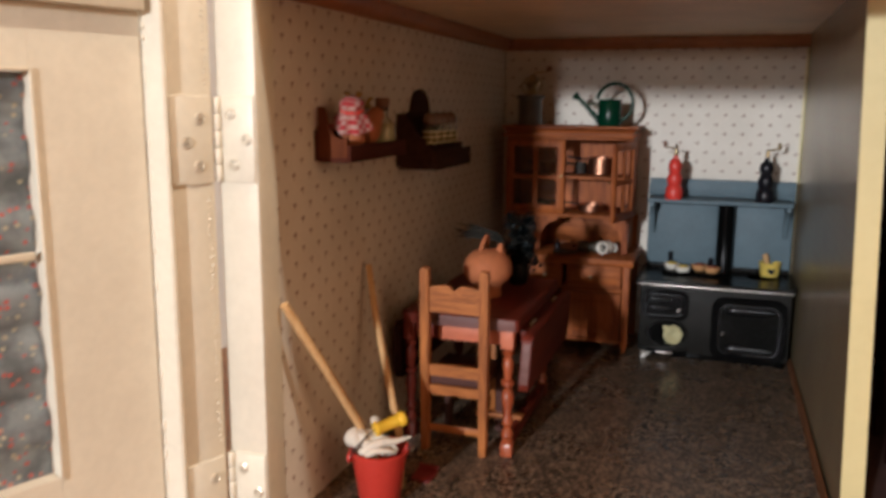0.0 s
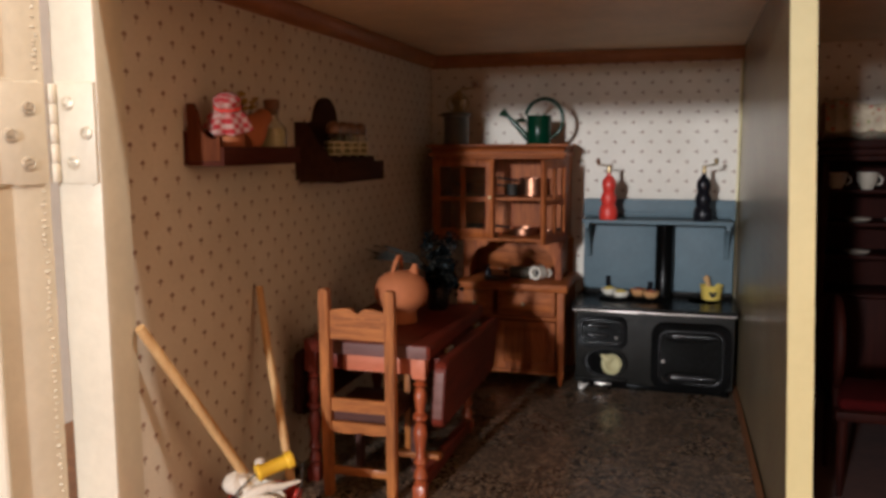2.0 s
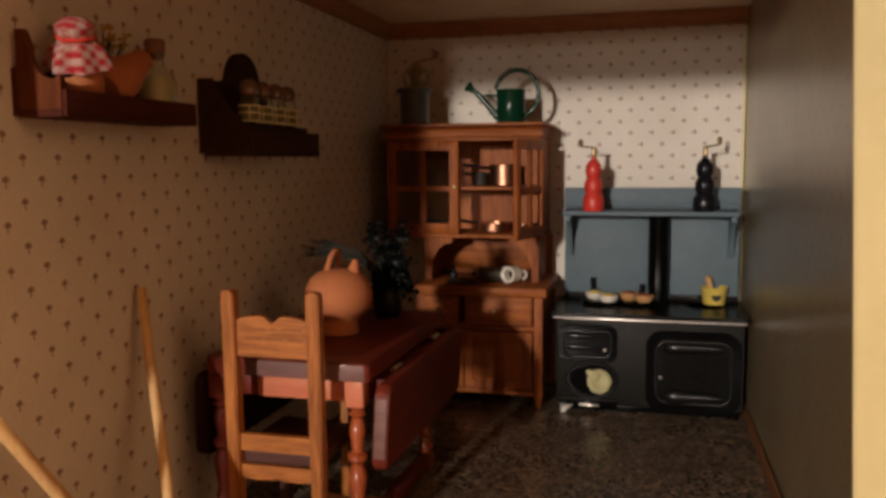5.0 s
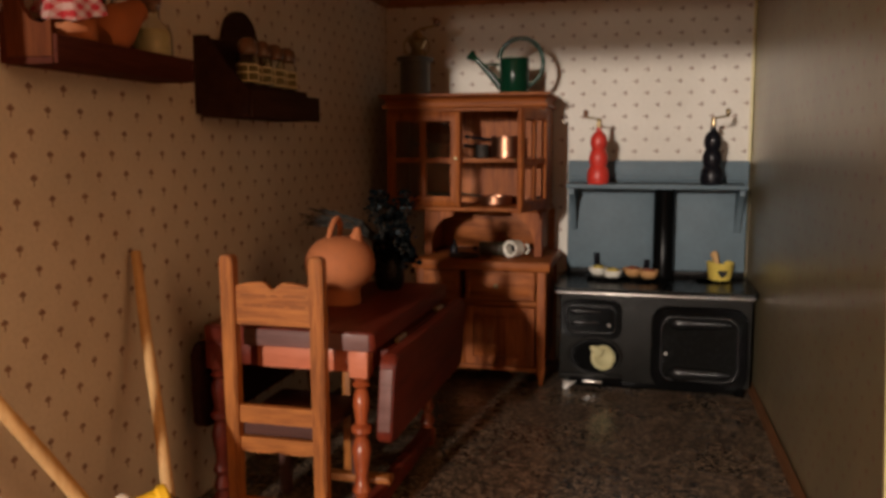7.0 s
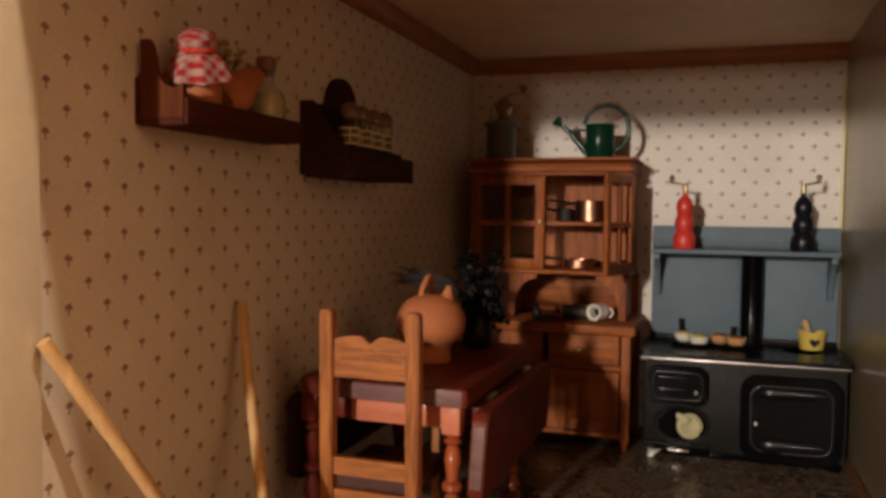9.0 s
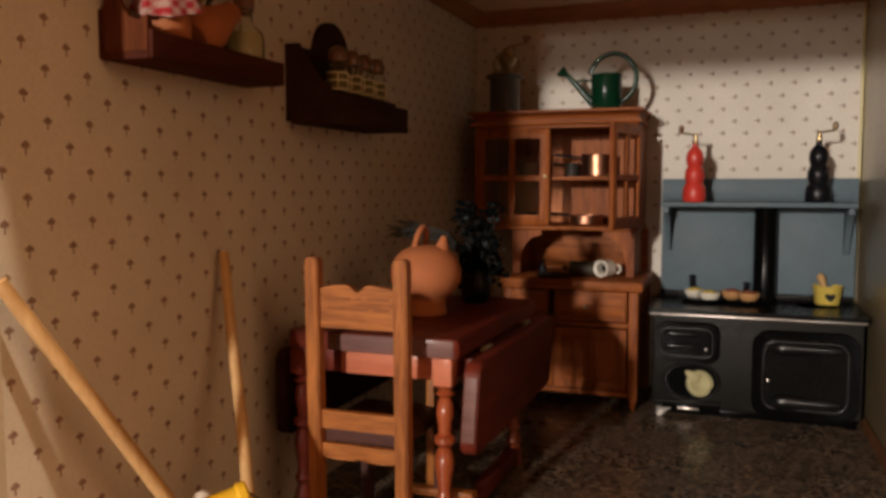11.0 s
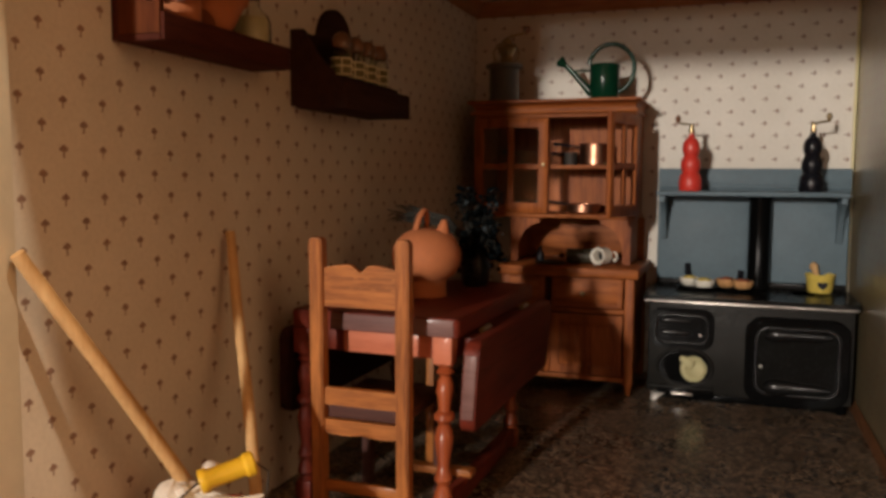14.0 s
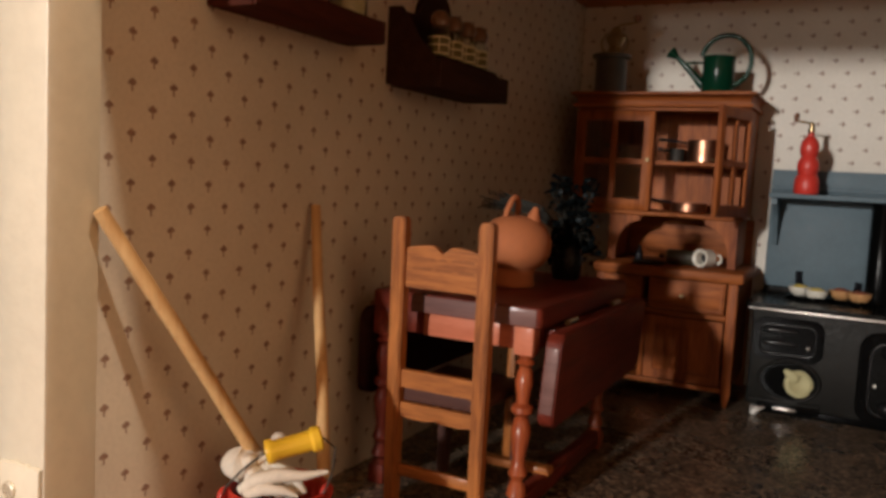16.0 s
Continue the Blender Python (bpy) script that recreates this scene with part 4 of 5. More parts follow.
frame_of(bm, [(1.480 + 0.142 * math.cos(t), 0.205 + 0.102 * math.sin(t)) for t in (2 * math.pi * n / 32 for n in range(32))],
         [(1.480 + 0.124 * math.cos(t), 0.205 + 0.085 * math.sin(t)) for t in (2 * math.pi * n / 32 for n in range(32))], "y", SF - 0.014, SF + 0.0035)
part("fire_ring", bm, BLACKENAMEL, K)
part("ring_edge", tube(B(), [(1.480 + 0.150 * math.cos(t), SF - 0.012, 0.205 + 0.110 * math.sin(t)) for t in (2 * math.pi * n / 40 for n in range(40))], 0.008, 8, True), STEEL, K, "dull steel rim of the fire opening")
part("ash_ledge", box(B(), (1.285, SF - 0.02, 0.076), (1.64, SF + 0.0115, 0.092), 0.006), STEEL, K, "bright metal ledge")
part("ash_slot", box(B(), (1.33, SF - 0.008, 0.03), (1.64, SF + 0.05, 0.072), 0.004), BLACKENAMEL, K)
part("slot_handle", box(B(), (1.41, SF - 0.02, 0.040), (1.53, SF - 0.009, 0.056), 0.004), NICKEL, K)
bm = B()
tilt = Matrix.Translation((1.530, SF - 0.006, 0.196)) @ Matrix.Rotation(radians(78), 4, "X") @ Matrix.Rotation(radians(14), 4, "Y")
lathe(bm, [(0.0, 0.004), (0.030, 0.008), (0.052, 0.020), (0.072, 0.012), (0.074, 0.004), (0.068, -0.004), (0.0, -0.006)], (0, 0, 0), 26, tilt)
lathe(bm, [(0.0, 0.0), (0.020, 0.004), (0.030, 0.014), (0.026, 0.05), (0.012, 0.082), (0.0, 0.09)], (0, 0, 0), 14, Matrix.Translation((1.525, SF - 0.024, 0.212)) @ Matrix.Rotation(radians(-52), 4, "Y") @ Matrix.Diagonal((1, 0.4, 1, 1)))
single("bread_loaf", bm, BREAD, (1.53, SF, 0.12), "pale cream cut loaf lying in the stove's fire opening", "food")
bm = B()
rings = []
for z, x, y, w in ((0.0, 1.318, SF - 0.030, 0.014), (0.008, 1.318, SF - 0.032, 0.020), (0.022, 1.324, SF - 0.026, 0.026), (0.038, 1.334, SF - 0.014, 0.036), (0.048, 1.340, SF + 0.002, 0.044)):
    rings.append([bm.verts.new((x + w * math.cos(t), y + 0.7 * w * math.sin(t), z)) for t in (2 * math.pi * n / 14 for n in range(14))])
for p, q in zip(rings, rings[1:]):
    for n in range(14):
        bm.faces.new([p[n], p[(n + 1) % 14], q[(n + 1) % 14], q[n]])
bm.faces.new(rings[0]), bm.faces.new(rings[-1])
part("foot", bm, plain("bare_pewter", (0.46, 0.44, 0.40), 0.45, metal=0.3), K, "bare pale metal foot")
# splashback
part("splash_panel", box(B(), (1.272, -0.15, 0.655), (1.80, -0.125, 1.172), 0.004), BLUE, K, "grey blue painted panel")
part("splash_panel", box(B(), (1.925, -0.15, 0.655), (2.352, -0.125, 1.172), 0.004), BLUE, K, "grey blue painted panel")
part("back_upstand", box(B(), (1.266, -0.165, 0.6125), (2.350, -0.126, 0.654), 0.006), IRON, K, "black iron upstand behind the hob")
part("panel_back", box(B(), (1.262, -0.124, 0.614), (2.358, -0.108, 1.342), 0.003), BLUE, K)
part("top_board", box(B(), (1.262, -0.152, 1.206), (2.358, -0.1245, 1.342), 0.005), BLUE, K)
part("shelf_bead", box(B(), (1.262, -0.168, 1.222), (2.356, -0.1525, 1.244), 0.006), BLUE, K)
part("plate_shelf", box(B(), (1.276, -0.420, 1.176), (2.328, -0.125, 1.205), 0.007), BLUE, K, "grey blue painted shelf")
for x in (1.290, 2.284):
    out = [(-0.151, 0.90), (-0.151, 1.175), (-0.38, 1.175), (-0.38, 1.14), (-0.33, 1.12), (-0.27, 1.06), (-0.22, 0.98), (-0.185, 0.905)]
    bm = B()
    plate(bm, out, "x", x, x + 0.03)
    part("bracket", bm, BLUE, K)
part("flue", lathe(B(), [(0.064, 0.614), (0.068, 0.62), (0.062, 0.632), (0.062, 1.15), (0.066, 1.171)], (1.862, -0.232, 0), 24), BLACKENAMEL, K, "black stove pipe")


# ---- on the stove ----
LIFT = 0.0193 * S  # the hob rings


def egg_pan(x, y, label, handle):
    P = thing("frying_pan", (x, y, 0.5965), label, "pan")
    part("body", lathe(B(), [(0, 0.5965), (0.098, 0.5965), (0.122, 0.614), (0.126, 0.616), (0.118, 0.612), (0.096, 0.603), (0, 0.603)], (x, y, 0), 24), IRON, P)
    part("handle", tube(B(), handle, 0.019, 8), BLACKLAC, P)
    P.location.z += LIFT


egg_pan(1.52, -0.30, "small black frying pan with two white eggs", [(1.475, -0.19, 0.612), (1.455, -0.165, 0.68), (1.453, -0.160, 0.735)])
egg_pan(1.735, -0.29, "small black frying pan holding browned rolls", [(1.75, -0.185, 0.612), (1.765, -0.168, 0.66), (1.768, -0.162, 0.70)])
for x, y, m, l in ((1.472, -0.255, PORCELAIN, "white fried egg with yellow yolk in the pan"), (1.562, -0.365, PORCELAIN, "white fried egg with yellow yolk in the pan"),
                   (1.684, -0.255, BROWNFOOD, "browned filled roll in the pan"), (1.778, -0.325, BROWNFOOD, "browned filled roll in the pan")):
    E_ = thing("fried_egg" if m is PORCELAIN else "filled_roll", (x, y, 0.6035), l, "food")
    part("white" if m is PORCELAIN else "crust", lathe(B(), [(0, 0.6035), (0.028, 0.6035), (0.047, 0.616), (0.060, 0.638), (0.063, 0.655), (0.058, 0.657), (0.050, 0.645), (0, 0.640)], (x, y, 0), 18), m, E_)
    part("yolk" if m is PORCELAIN else "filling", ball(B(), (x, y, 0.648), 0.045, 0.5, 14), YELLOWGLAZE if m is PORCELAIN else REDSPICE, E_)
    E_.location.z += LIFT

Y = thing("yellow_pot", (2.205, -0.215, 0.5965), "yellow glazed pot with a dark heart and a wooden spoon", "pot")
bm = B()
lathe(bm, [(0, 0.5965), (0.062, 0.5965), (0.068, 0.605), (0.080, 0.695), (0.084, 0.702), (0.080, 0.706), (0.072, 0.698), (0.06, 0.61), (0, 0.606)], (2.205, -0.215, 0), 26)
part("body", bm, YELLOWGLAZE, Y)
bm = B()
heart = [(0.016 * math.sin(t) ** 3, 0.013 * math.cos(t) - 0.005 * math.cos(2 * t) - 0.002 * math.cos(3 * t)) for t in (2 * math.pi * n / 28 for n in range(28))]
plate(bm, [(2.213 + 1.75 * u, 0.645 + 1.75 * v) for u, v in heart], "y", -0.297, -0.280)
part("heart", bm, BLACKLAC, Y, "dark painted heart")
part("spoon", tube(B(), [(2.205, -0.235, 0.62), (2.180, -0.220, 0.715), (2.168, -0.212, 0.752), (2.160, -0.208, 0.768)], [0.014, 0.017, 0.024, 0.014], 10), HANDLE, Y, "pale wooden spoon handle")
Y.location.z += LIFT


def pepper_mill(x, y, mat, label, arm):
    P = thing("pepper_mill", (x, y, 1.2055), label, "pepper mill", "pepper mills on the stove shelf")
    prof = [(0, 0), (0.060, 0), (0.065, 0.008), (0.066, 0.045), (0.062, 0.085), (0.048, 0.108), (0.050, 0.118), (0.057, 0.14), (0.056, 0.17), (0.045, 0.198), (0.040, 0.207), (0.047, 0.225), (0.051, 0.25), (0.047, 0.28), (0.034, 0.302), (0.018, 0.318), (0.016, 0.336), (0, 0.338)]
    part("body", lathe(B(), [(r, z + 1.2055) for r, z in prof], (x, y, 0), 26), mat, P)
    part("cap", lathe(B(), [(0.015, 1.5437), (0.018, 1.556), (0.012, 1.575), (0.015, 1.59), (0.010, 1.600), (0, 1.602)], (x, y, 0), 16), BRASS, P, "brass cap")
    part("crank", tube(B(), [(x, y, 1.592), (x + arm * 0.035, y, 1.60), (x + arm * 0.078, y, 1.606)], 0.006, 8), BRASS, P)
    part("crank_knob", lathe(B(), [(0.006, 0), (0.009, 0.01), (0.015, 0.025), (0.015, 0.038), (0.008, 0.05), (0, 0.052)], (x + arm * 0.08, y, 1.60), 12), BRASS if arm > 0 else CORK, P)


pepper_mill(1.464, -0.39, RED, "red lacquered pepper mill with brass crank", -1)
pepper_mill(2.122, -0.375, BLACKLAC, "black lacquered pepper mill with brass crank", 1)


# ---- shelves on the side wall ----
A = thing("wall_shelf", (0.002, -3.13, 1.655), "reddish brown wooden wall shelf for jars", "shelf")
Y0, Y1, D = -3.515, -2.815, 0.172
part("back_board", box(B(), (0.002, Y0, 1.66), (0.022, Y1, 1.80), 0.003), REDRACK, A)
part("bottom_board", box(B(), (0.023, Y0, 1.655), (D, Y1, 1.675), 0.003), REDRACK, A)
part("front_lip", box(B(), (D + 0.001, Y0 + 0.001, 1.656), (D + 0.016, Y1 - 0.001, 1.735), 0.004), REDRACK, A)
for y, k in ((Y0, 1.0), (Y1 - 0.02, 0.62)):
    out = [(0.023, 1.676), (0.023, 1.655 + 0.255 * k), (0.052, 1.655 + 0.255 * k), (0.066, 1.655 + 0.225 * k), (0.078, 1.655 + 0.16 * k), (0.105, 1.655 + 0.122 * k), (0.14, 1.655 + 0.108 * k), (D, 1.655 + 0.10 * k + 0.02), (D, 1.676)]
    bm = B()
    plate(bm, out, "y", y, y + 0.02)
    part("end_panel", bm, LITEND if k > 0.9 else REDRACK, A, "end panel, coloured a lighter orange brown for lamplight" if k > 0.9 else "")

JA = thing("jam_jar", (0.11, -3.36, 1.6755), "tilted terracotta jar with red gingham cloth cover", "jar")
tip = Matrix.Translation((0.11, -3.335, 1.715)) @ Matrix.Rotation(radians(20), 4, "X") @ Matrix.Rotation(radians(10), 4, "Y")
bm = lathe(B(), [(0, 0), (0.052, 0.0), (0.062, 0.02), (0.066, 0.10), (0.055, 0.14), (0, 0.142)], (0, 0, 0), 24)
bm.transform(tip)
part("jar", bm, TERRA, JA)
bm = B()
rng = random.Random(3)
prof = [(0.0, 0.262), (0.032, 0.258), (0.056, 0.238), (0.054, 0.205), (0.05, 0.195), (0.074, 0.168), (0.098, 0.112), (0.092, 0.108), (0.068, 0.158)]
lathe(bm, prof, (0, 0, 0), 36)
for v in bm.verts:
    a = math.atan2(v.co.y, v.co.x)
    k = 1 + 0.10 * math.sin(7 * a + 1) * min(1, (0.28 - v.co.z) / 0.12) + 0.05 * math.sin(11 * a)
    v.co.x, v.co.y = v.co.x * k, v.co.y * k
bm.transform(tip @ Matrix.Translation((0, 0, 0.0)) @ Matrix.Scale(0.98, 4))
part("cloth_cover", bm, GINGHAM, JA, "red and white gingham cloth")
bm = tube(B(), [tip @ Vector((0.053 * math.cos(t), 0.053 * math.sin(t), 0.2)) for t in (2 * math.pi * n / 18 for n in range(18))], 0.006, 6, True)
part("string", bm, RED, JA)

C2 = thing("clay_pitcher", (0.105, -3.11, 1.6755), "terracotta pitcher lying tilted on the wall shelf", "pitcher")
bm = lathe(B(), [(0, 0), (0.042, 0.0), (0.062, 0.03), (0.060, 0.08), (0.044, 0.135), (0.033, 0.18), (0.034, 0.195), (0.027, 0.195), (0.024, 0.165), (0.0, 0.15)], (0, 0, 0), 24)
bm.transform(Matrix.Translation((0.11, -3.235, 1.755)) @ Matrix.Rotation(radians(-60), 4, "X") @ Matrix.Scale(1.22, 4))
part("body", bm, TERRA, C2)
BO = thing("oil_bottle", (0.105, -2.94, 1.6755), "clear glass bottle of pale flour with dark stopper", "bottle")
bm = lathe(B(), [(r * 1.14, z * 1.14) for r, z in [(0, 0), (0.055, 0), (0.06, 0.01), (0.06, 0.115), (0.054, 0.134), (0.036, 0.15), (0.026, 0.162), (0.025, 0.19), (0.03, 0.2), (0.022, 0.2), (0.021, 0.162), (0.032, 0.147), (0.050, 0.13), (0.056, 0.113), (0.056, 0.012), (0, 0.008)]], (0.105, -2.94, 1.6755), 24)
part("glass", bm, JARGLASS, BO).visible_shadow = False
part("contents", lathe(B(), [(r * 1.14, z * 1.14) for r, z in [(0, 0.009), (0.055, 0.013), (0.055, 0.112), (0.049, 0.128), (0, 0.132)]], (0.105, -2.94, 1.6755), 20), plain("pale_flour", (0.50, 0.42, 0.24), 0.9), BO, "pale powder filling")
part("stopper", lathe(B(), [(r * 1.14, z * 1.14) for r, z in [(0.021, 0.186), (0.021, 0.2), (0.031, 0.204), (0.033, 0.24), (0.027, 0.246), (0, 0.246)]], (0.105, -2.94, 1.6755), 16), CORK, BO, "dark stopper")

DF = thing("dried_flowers", (0.07, -3.14, 1.6755), "sprig of yellow dried flowers behind the jars", "flowers")
rng = random.Random(11)
stems, heads = B(), B()
for n in range(14):
    tipv = Vector((0.06 + rng.uniform(-0.03, 0.05), -3.18 + rng.uniform(-0.09, 0.09), 1.90 + rng.uniform(0.0, 0.075)))
    tube(stems, [(0.045, -3.14, 1.676), (0.05 + rng.uniform(-0.01, 0.01), -3.155, 1.80), tipv], [0.003, 0.003, 0.002], 5)
    for k in range(3):
        ball(heads, tipv + Vector([rng.uniform(-0.012, 0.012) for _ in range(3)]), rng.uniform(0.006, 0.012), 0.8, 6)
part("sprig", stems, STEM, DF)
part("bloom", heads, YELLOWDRY, DF)

Q = thing("spice_rack", (0.002, -2.15, 1.545), "black brown wooden spice rack with arched back", "spice rack")
Q0, Q1, QD = -2.50, -1.822, 0.232
arch = [(Q0, 1.56), (Q0, 1.865)]
arch += [(-2.335, 1.865), (-2.29, 1.88)]
arch += [(-2.135 - 0.150 * math.cos(t), 1.875 + 0.135 * math.sin(t)) for t in (math.pi * n / 12 for n in range(1, 12))]
arch += [(-1.975, 1.84), (-1.91, 1.79), (Q1, 1.75), (Q1, 1.56)]
bm = B()
plate(bm, arch, "x", 0.002, 0.026)
part("back_board", bm, DARKWOOD, Q, "arched back board")
part("bottom_board", box(B(), (0.027, Q0 + 0.021, 1.548), (QD, Q1 - 0.021, 1.572), 0.003), DARKWOOD, Q)
part("front_lip", box(B(), (QD + 0.001, Q0 + 0.001, 1.545), (QD + 0.02, Q1 - 0.001, 1.655), 0.004), DARKWOOD, Q)
for y, k in ((Q0, 1.0), (Q1 - 0.02, 0.62)):
    out = [(0.027, 1.548), (0.027, 1.555 + 0.31 * k), (0.06, 1.555 + 0.31 * k), (0.10, 1.555 + 0.25 * k), (0.14, 1.555 + 0.19 * k), (0.18, 1.555 + 0.15 * k), (QD, 1.65), (QD, 1.548)]
    bm = B()
    plate(bm, out, "y", y, y + 0.02)
    part("end_panel", bm, DARKWOOD, Q)
part("riser", box(B(), (0.10, Q0 + 0.022, 1.573), (0.20, Q1 - 0.022, 1.682), 0.003), DARKWOOD, Q)


LIDWOOD = plain("lid_wood", (0.17, 0.085, 0.045), 0.2, coat=0.6)
LABEL = plain("label_paper", (0.16, 0.145, 0.05), 0.5)
BORDER = plain("label_border", (0.84, 0.80, 0.50), 0.35)


def spice_jar(y, fill):
    P = thing("spice_jar", (0.155, y, 1.6825), "little glass spice jar with wooden lid", "jar", "spice jars in the rack")
    part("glass", lathe(B(), [(0, 0), (0.04, 0), (0.045, 0.008), (0.045, 0.105), (0.034, 0.12), (0.03, 0.12), (0.04, 0.103), (0.04, 0.012), (0, 0.008)], (0.155, y, 1.6825), 18), JARGLASS, P).visible_shadow = False
    part("spice", lathe(B(), [(0, 0.009), (0.0385, 0.012), (0.0385, 0.07), (0, 0.074)], (0.155, y, 1.6825), 16), fill, P, "spice filling")
    part("lid", lathe(B(), [(0.032, 0.1205), (0.04, 0.127), (0.043, 0.15), (0.034, 0.175), (0.018, 0.189), (0, 0.192)], (0.155, y, 1.6825), 16), LIDWOOD, P, "turned wooden lid")
    label = part("paper_label", lathe(B(), [(0.0455, 0.012), (0.0462, 0.014), (0.0462, 0.074), (0.0455, 0.076)], (0.155, y, 1.6825), 18), LABEL, P, "olive paper label")
    for z in (0.010, 0.044, 0.074):
        part("border", lathe(B(), [(0.0463, z), (0.0472, z + 0.001), (0.0472, z + 0.006), (0.0463, z + 0.007)], (0.155, y, 1.6825), 18), BORDER, label, "pale printed border" if z < 0.02 else "")
    for a in (-62, 0, 62):
        t = radians(a)
        part("border", tube(B(), [(0.155 + 0.0468 * math.cos(t), y + 0.0468 * math.sin(t), 1.6825 + z) for z in (0.012, 0.076)], 0.0028, 6), BORDER, label)



for n, y in enumerate((-2.345, -2.22, -2.095, -1.97)):
    spice_jar(y, (HERB, HERB, REDSPICE, HERB)[n])

# ---- bucket, mop and broom ----
BX, BY = 0.315, -3.50
U = thing("bucket", (BX, BY, 0), "red plastic bucket with yellow grip, full of cleaning things", "bucket")
part("body", lathe(B(), [(0, 0.004), (0.095, 0.0), (0.10, 0.008), (0.134, 0.255), (0.146, 0.26), (0.148, 0.278), (0.14, 0.282), (0.13, 0.27), (0.096, 0.016), (0, 0.014)], (BX, BY, 0), 36), REDPLASTIC, U)
part("bail", tube(B(), [(BX - 0.100, BY - 0.124, 0.262), (BX - 0.088, BY - 0.130, 0.292), (BX - 0.045, BY - 0.118, 0.345), (BX - 0.004, BY - 0.080, 0.390), (BX + 0.010, BY - 0.066, 0.399)], 0.0035, 8), GREYTIN, U, "thin wire bail")
for k in (-1, 1):
    ear = lathe(B(), [(0.0, -0.008), (0.026, -0.006), (0.028, 0.0), (0.026, 0.008), (0.0, 0.010)], (BX + (-0.104 if k < 0 else 0.118), BY + (-0.112 if k < 0 else 0.07), 0.262), 14, Matrix.Rotation(radians(90), 4, "Y"))
    part("ear", ear, REDPLASTIC, U)
part("bail", tube(B(), [(BX + 0.142, BY + 0.02, 0.275), (BX + 0.15, BY + 0.05, 0.33), (BX + 0.145, BY + 0.07, 0.40), (BX + 0.117, BY + 0.043, 0.433)], 0.0032, 8), GREYTIN, U)
g0, g1 = Vector((0.318, -3.572, 0.396)), Vector((0.432, -3.458, 0.434))
gm = Matrix.Translation(g0) @ (g1 - g0).to_track_quat("Z", "Y").to_matrix().to_4x4()
part("grip", lathe(B(), [(0.010, 0), (0.034, 0.003), (0.036, 0.008), (0.036, 0.022), (0.030, 0.030), (0.030, 0.130), (0.037, 0.138), (0.037, 0.158), (0.03, 0.164), (0.01, 0.165)], (0, 0, 0), 20, gm), YELLOW, U, "yellow plastic grip")

MO = thing("mop", (0.22, -3.60, 0.03), "cotton string mop with pale wooden handle in the bucket", "mop")
part("handle", tube(B(), [(0.30, -3.42, 0.07), (0.245, -3.50, 0.33), (0.185, -3.645, 0.585), (0.150, -3.75, 0.756), (0.098, -3.845, 0.925), (0.060, -3.93, 1.072)], [0.023, 0.022, 0.021, 0.020, 0.020, 0.019], 12), HANDLE, MO)
rng = random.Random(2)
for n in range(26):
    a, r = rng.uniform(2.6, 6.4), rng.uniform(0.03, 0.10)
    p0 = Vector((0.235 + rng.uniform(-0.03, 0.03), -3.545 + rng.uniform(-0.03, 0.03), 0.315 + rng.uniform(0, 0.05)))
    p1 = Vector((BX - 0.02 + 0.8 * r * math.cos(a), BY + 0.8 * r * math.sin(a), 0.305 + rng.uniform(-0.015, 0.03)))
    p2 = Vector((BX - 0.01 + 1.08 * r * math.cos(a), BY + 1.05 * r * math.sin(a), 0.262 + rng.uniform(-0.02, 0.03)))
    w = rng.uniform(0.015, 0.022)
    part("mop_strand", tube(B(), [p0, p0.lerp(p1, 0.5) + Vector((0, 0, 0.022)), p1, p2], [w * 0.9, w, w, w * 0.7], 9), WHITE, MO, "off-white cotton strand" if not n else "")
for pts, w in (([(0.262, -3.60, 0.285), (0.300, -3.595, 0.318), (0.350, -3.560, 0.334), (0.410, -3.515, 0.332), (0.470, -3.475, 0.345)], 0.021),
               ([(0.285, -3.61, 0.275), (0.330, -3.59, 0.300), (0.380, -3.56, 0.296), (0.415, -3.54, 0.280)], 0.019)):
    wide = [w * 0.8] + [w] * (len(pts) - 3) + [w * 0.7, w * 0.25]
    part("mop_strand", tube(B(), pts, wide, 10), WHITE, MO)
bm = ball(B(), (0.222, -3.548, 0.336), 0.060, 0.8, 26)
for v in bm.verts:
    c = v.co - Vector((0.222, -3.548, 0.336))
    a = math.atan2(c.y, c.x)
    v.co += c * (0.04 * math.sin(9 * a + 30 * c.z) + 0.05 * math.sin(5 * a + 2))
part("mop_head", bm, WHITE, MO, "thick knotted cotton head")
part("knot", ball(B(), (0.268, -3.445, 0.384), 0.032, 0.9, 14), WHITE, MO)

BR = thing("broom", (0.36, -3.42, 0.05), "broom with pale wooden handle leaning on the wall", "broom")
part("handle", tube(B(), [(0.385, -3.40, 0.10), (0.345, -3.32, 0.28), (0.22, -3.172, 0.544), (0.11, -3.06, 0.805), (0.04, -2.992, 1.072)], [0.021, 0.021, 0.020, 0.019, 0.017], 12), HANDLE, BR)
part("brush_head", box(B(), (0.32, -3.49, 0.03), (0.40, -3.38, 0.10), 0.01), HANDLE, BR)

DUSTRED = plain("dull_red_plastic", (0.15, 0.011, 0.009), 0.5, vary=0.2)
DP = thing("dustpan", (0.44, -3.17, 0), "dull red plastic dustpan on the floor behind the bucket", "dustpan")
bm = B()
plate(bm, rounded(0.375, -3.25, 0.485, -3.10, 0.02), "z", 0.002, 0.012)
part("pan", bm, DUSTRED, DP)
part("rim", box(B(), (0.375, -3.112, 0.0125), (0.485, -3.098, 0.035), 0.004), DUSTRED, DP)


# ---- the house's open front door ----
hinge_at, swing = Vector((-0.142, YF - 0.03, 0)), Vector((-0.36, -0.93, 0)).normalized()
side = Vector((swing.y, -swing.x, 0))  # into the door's thickness, away from the viewer
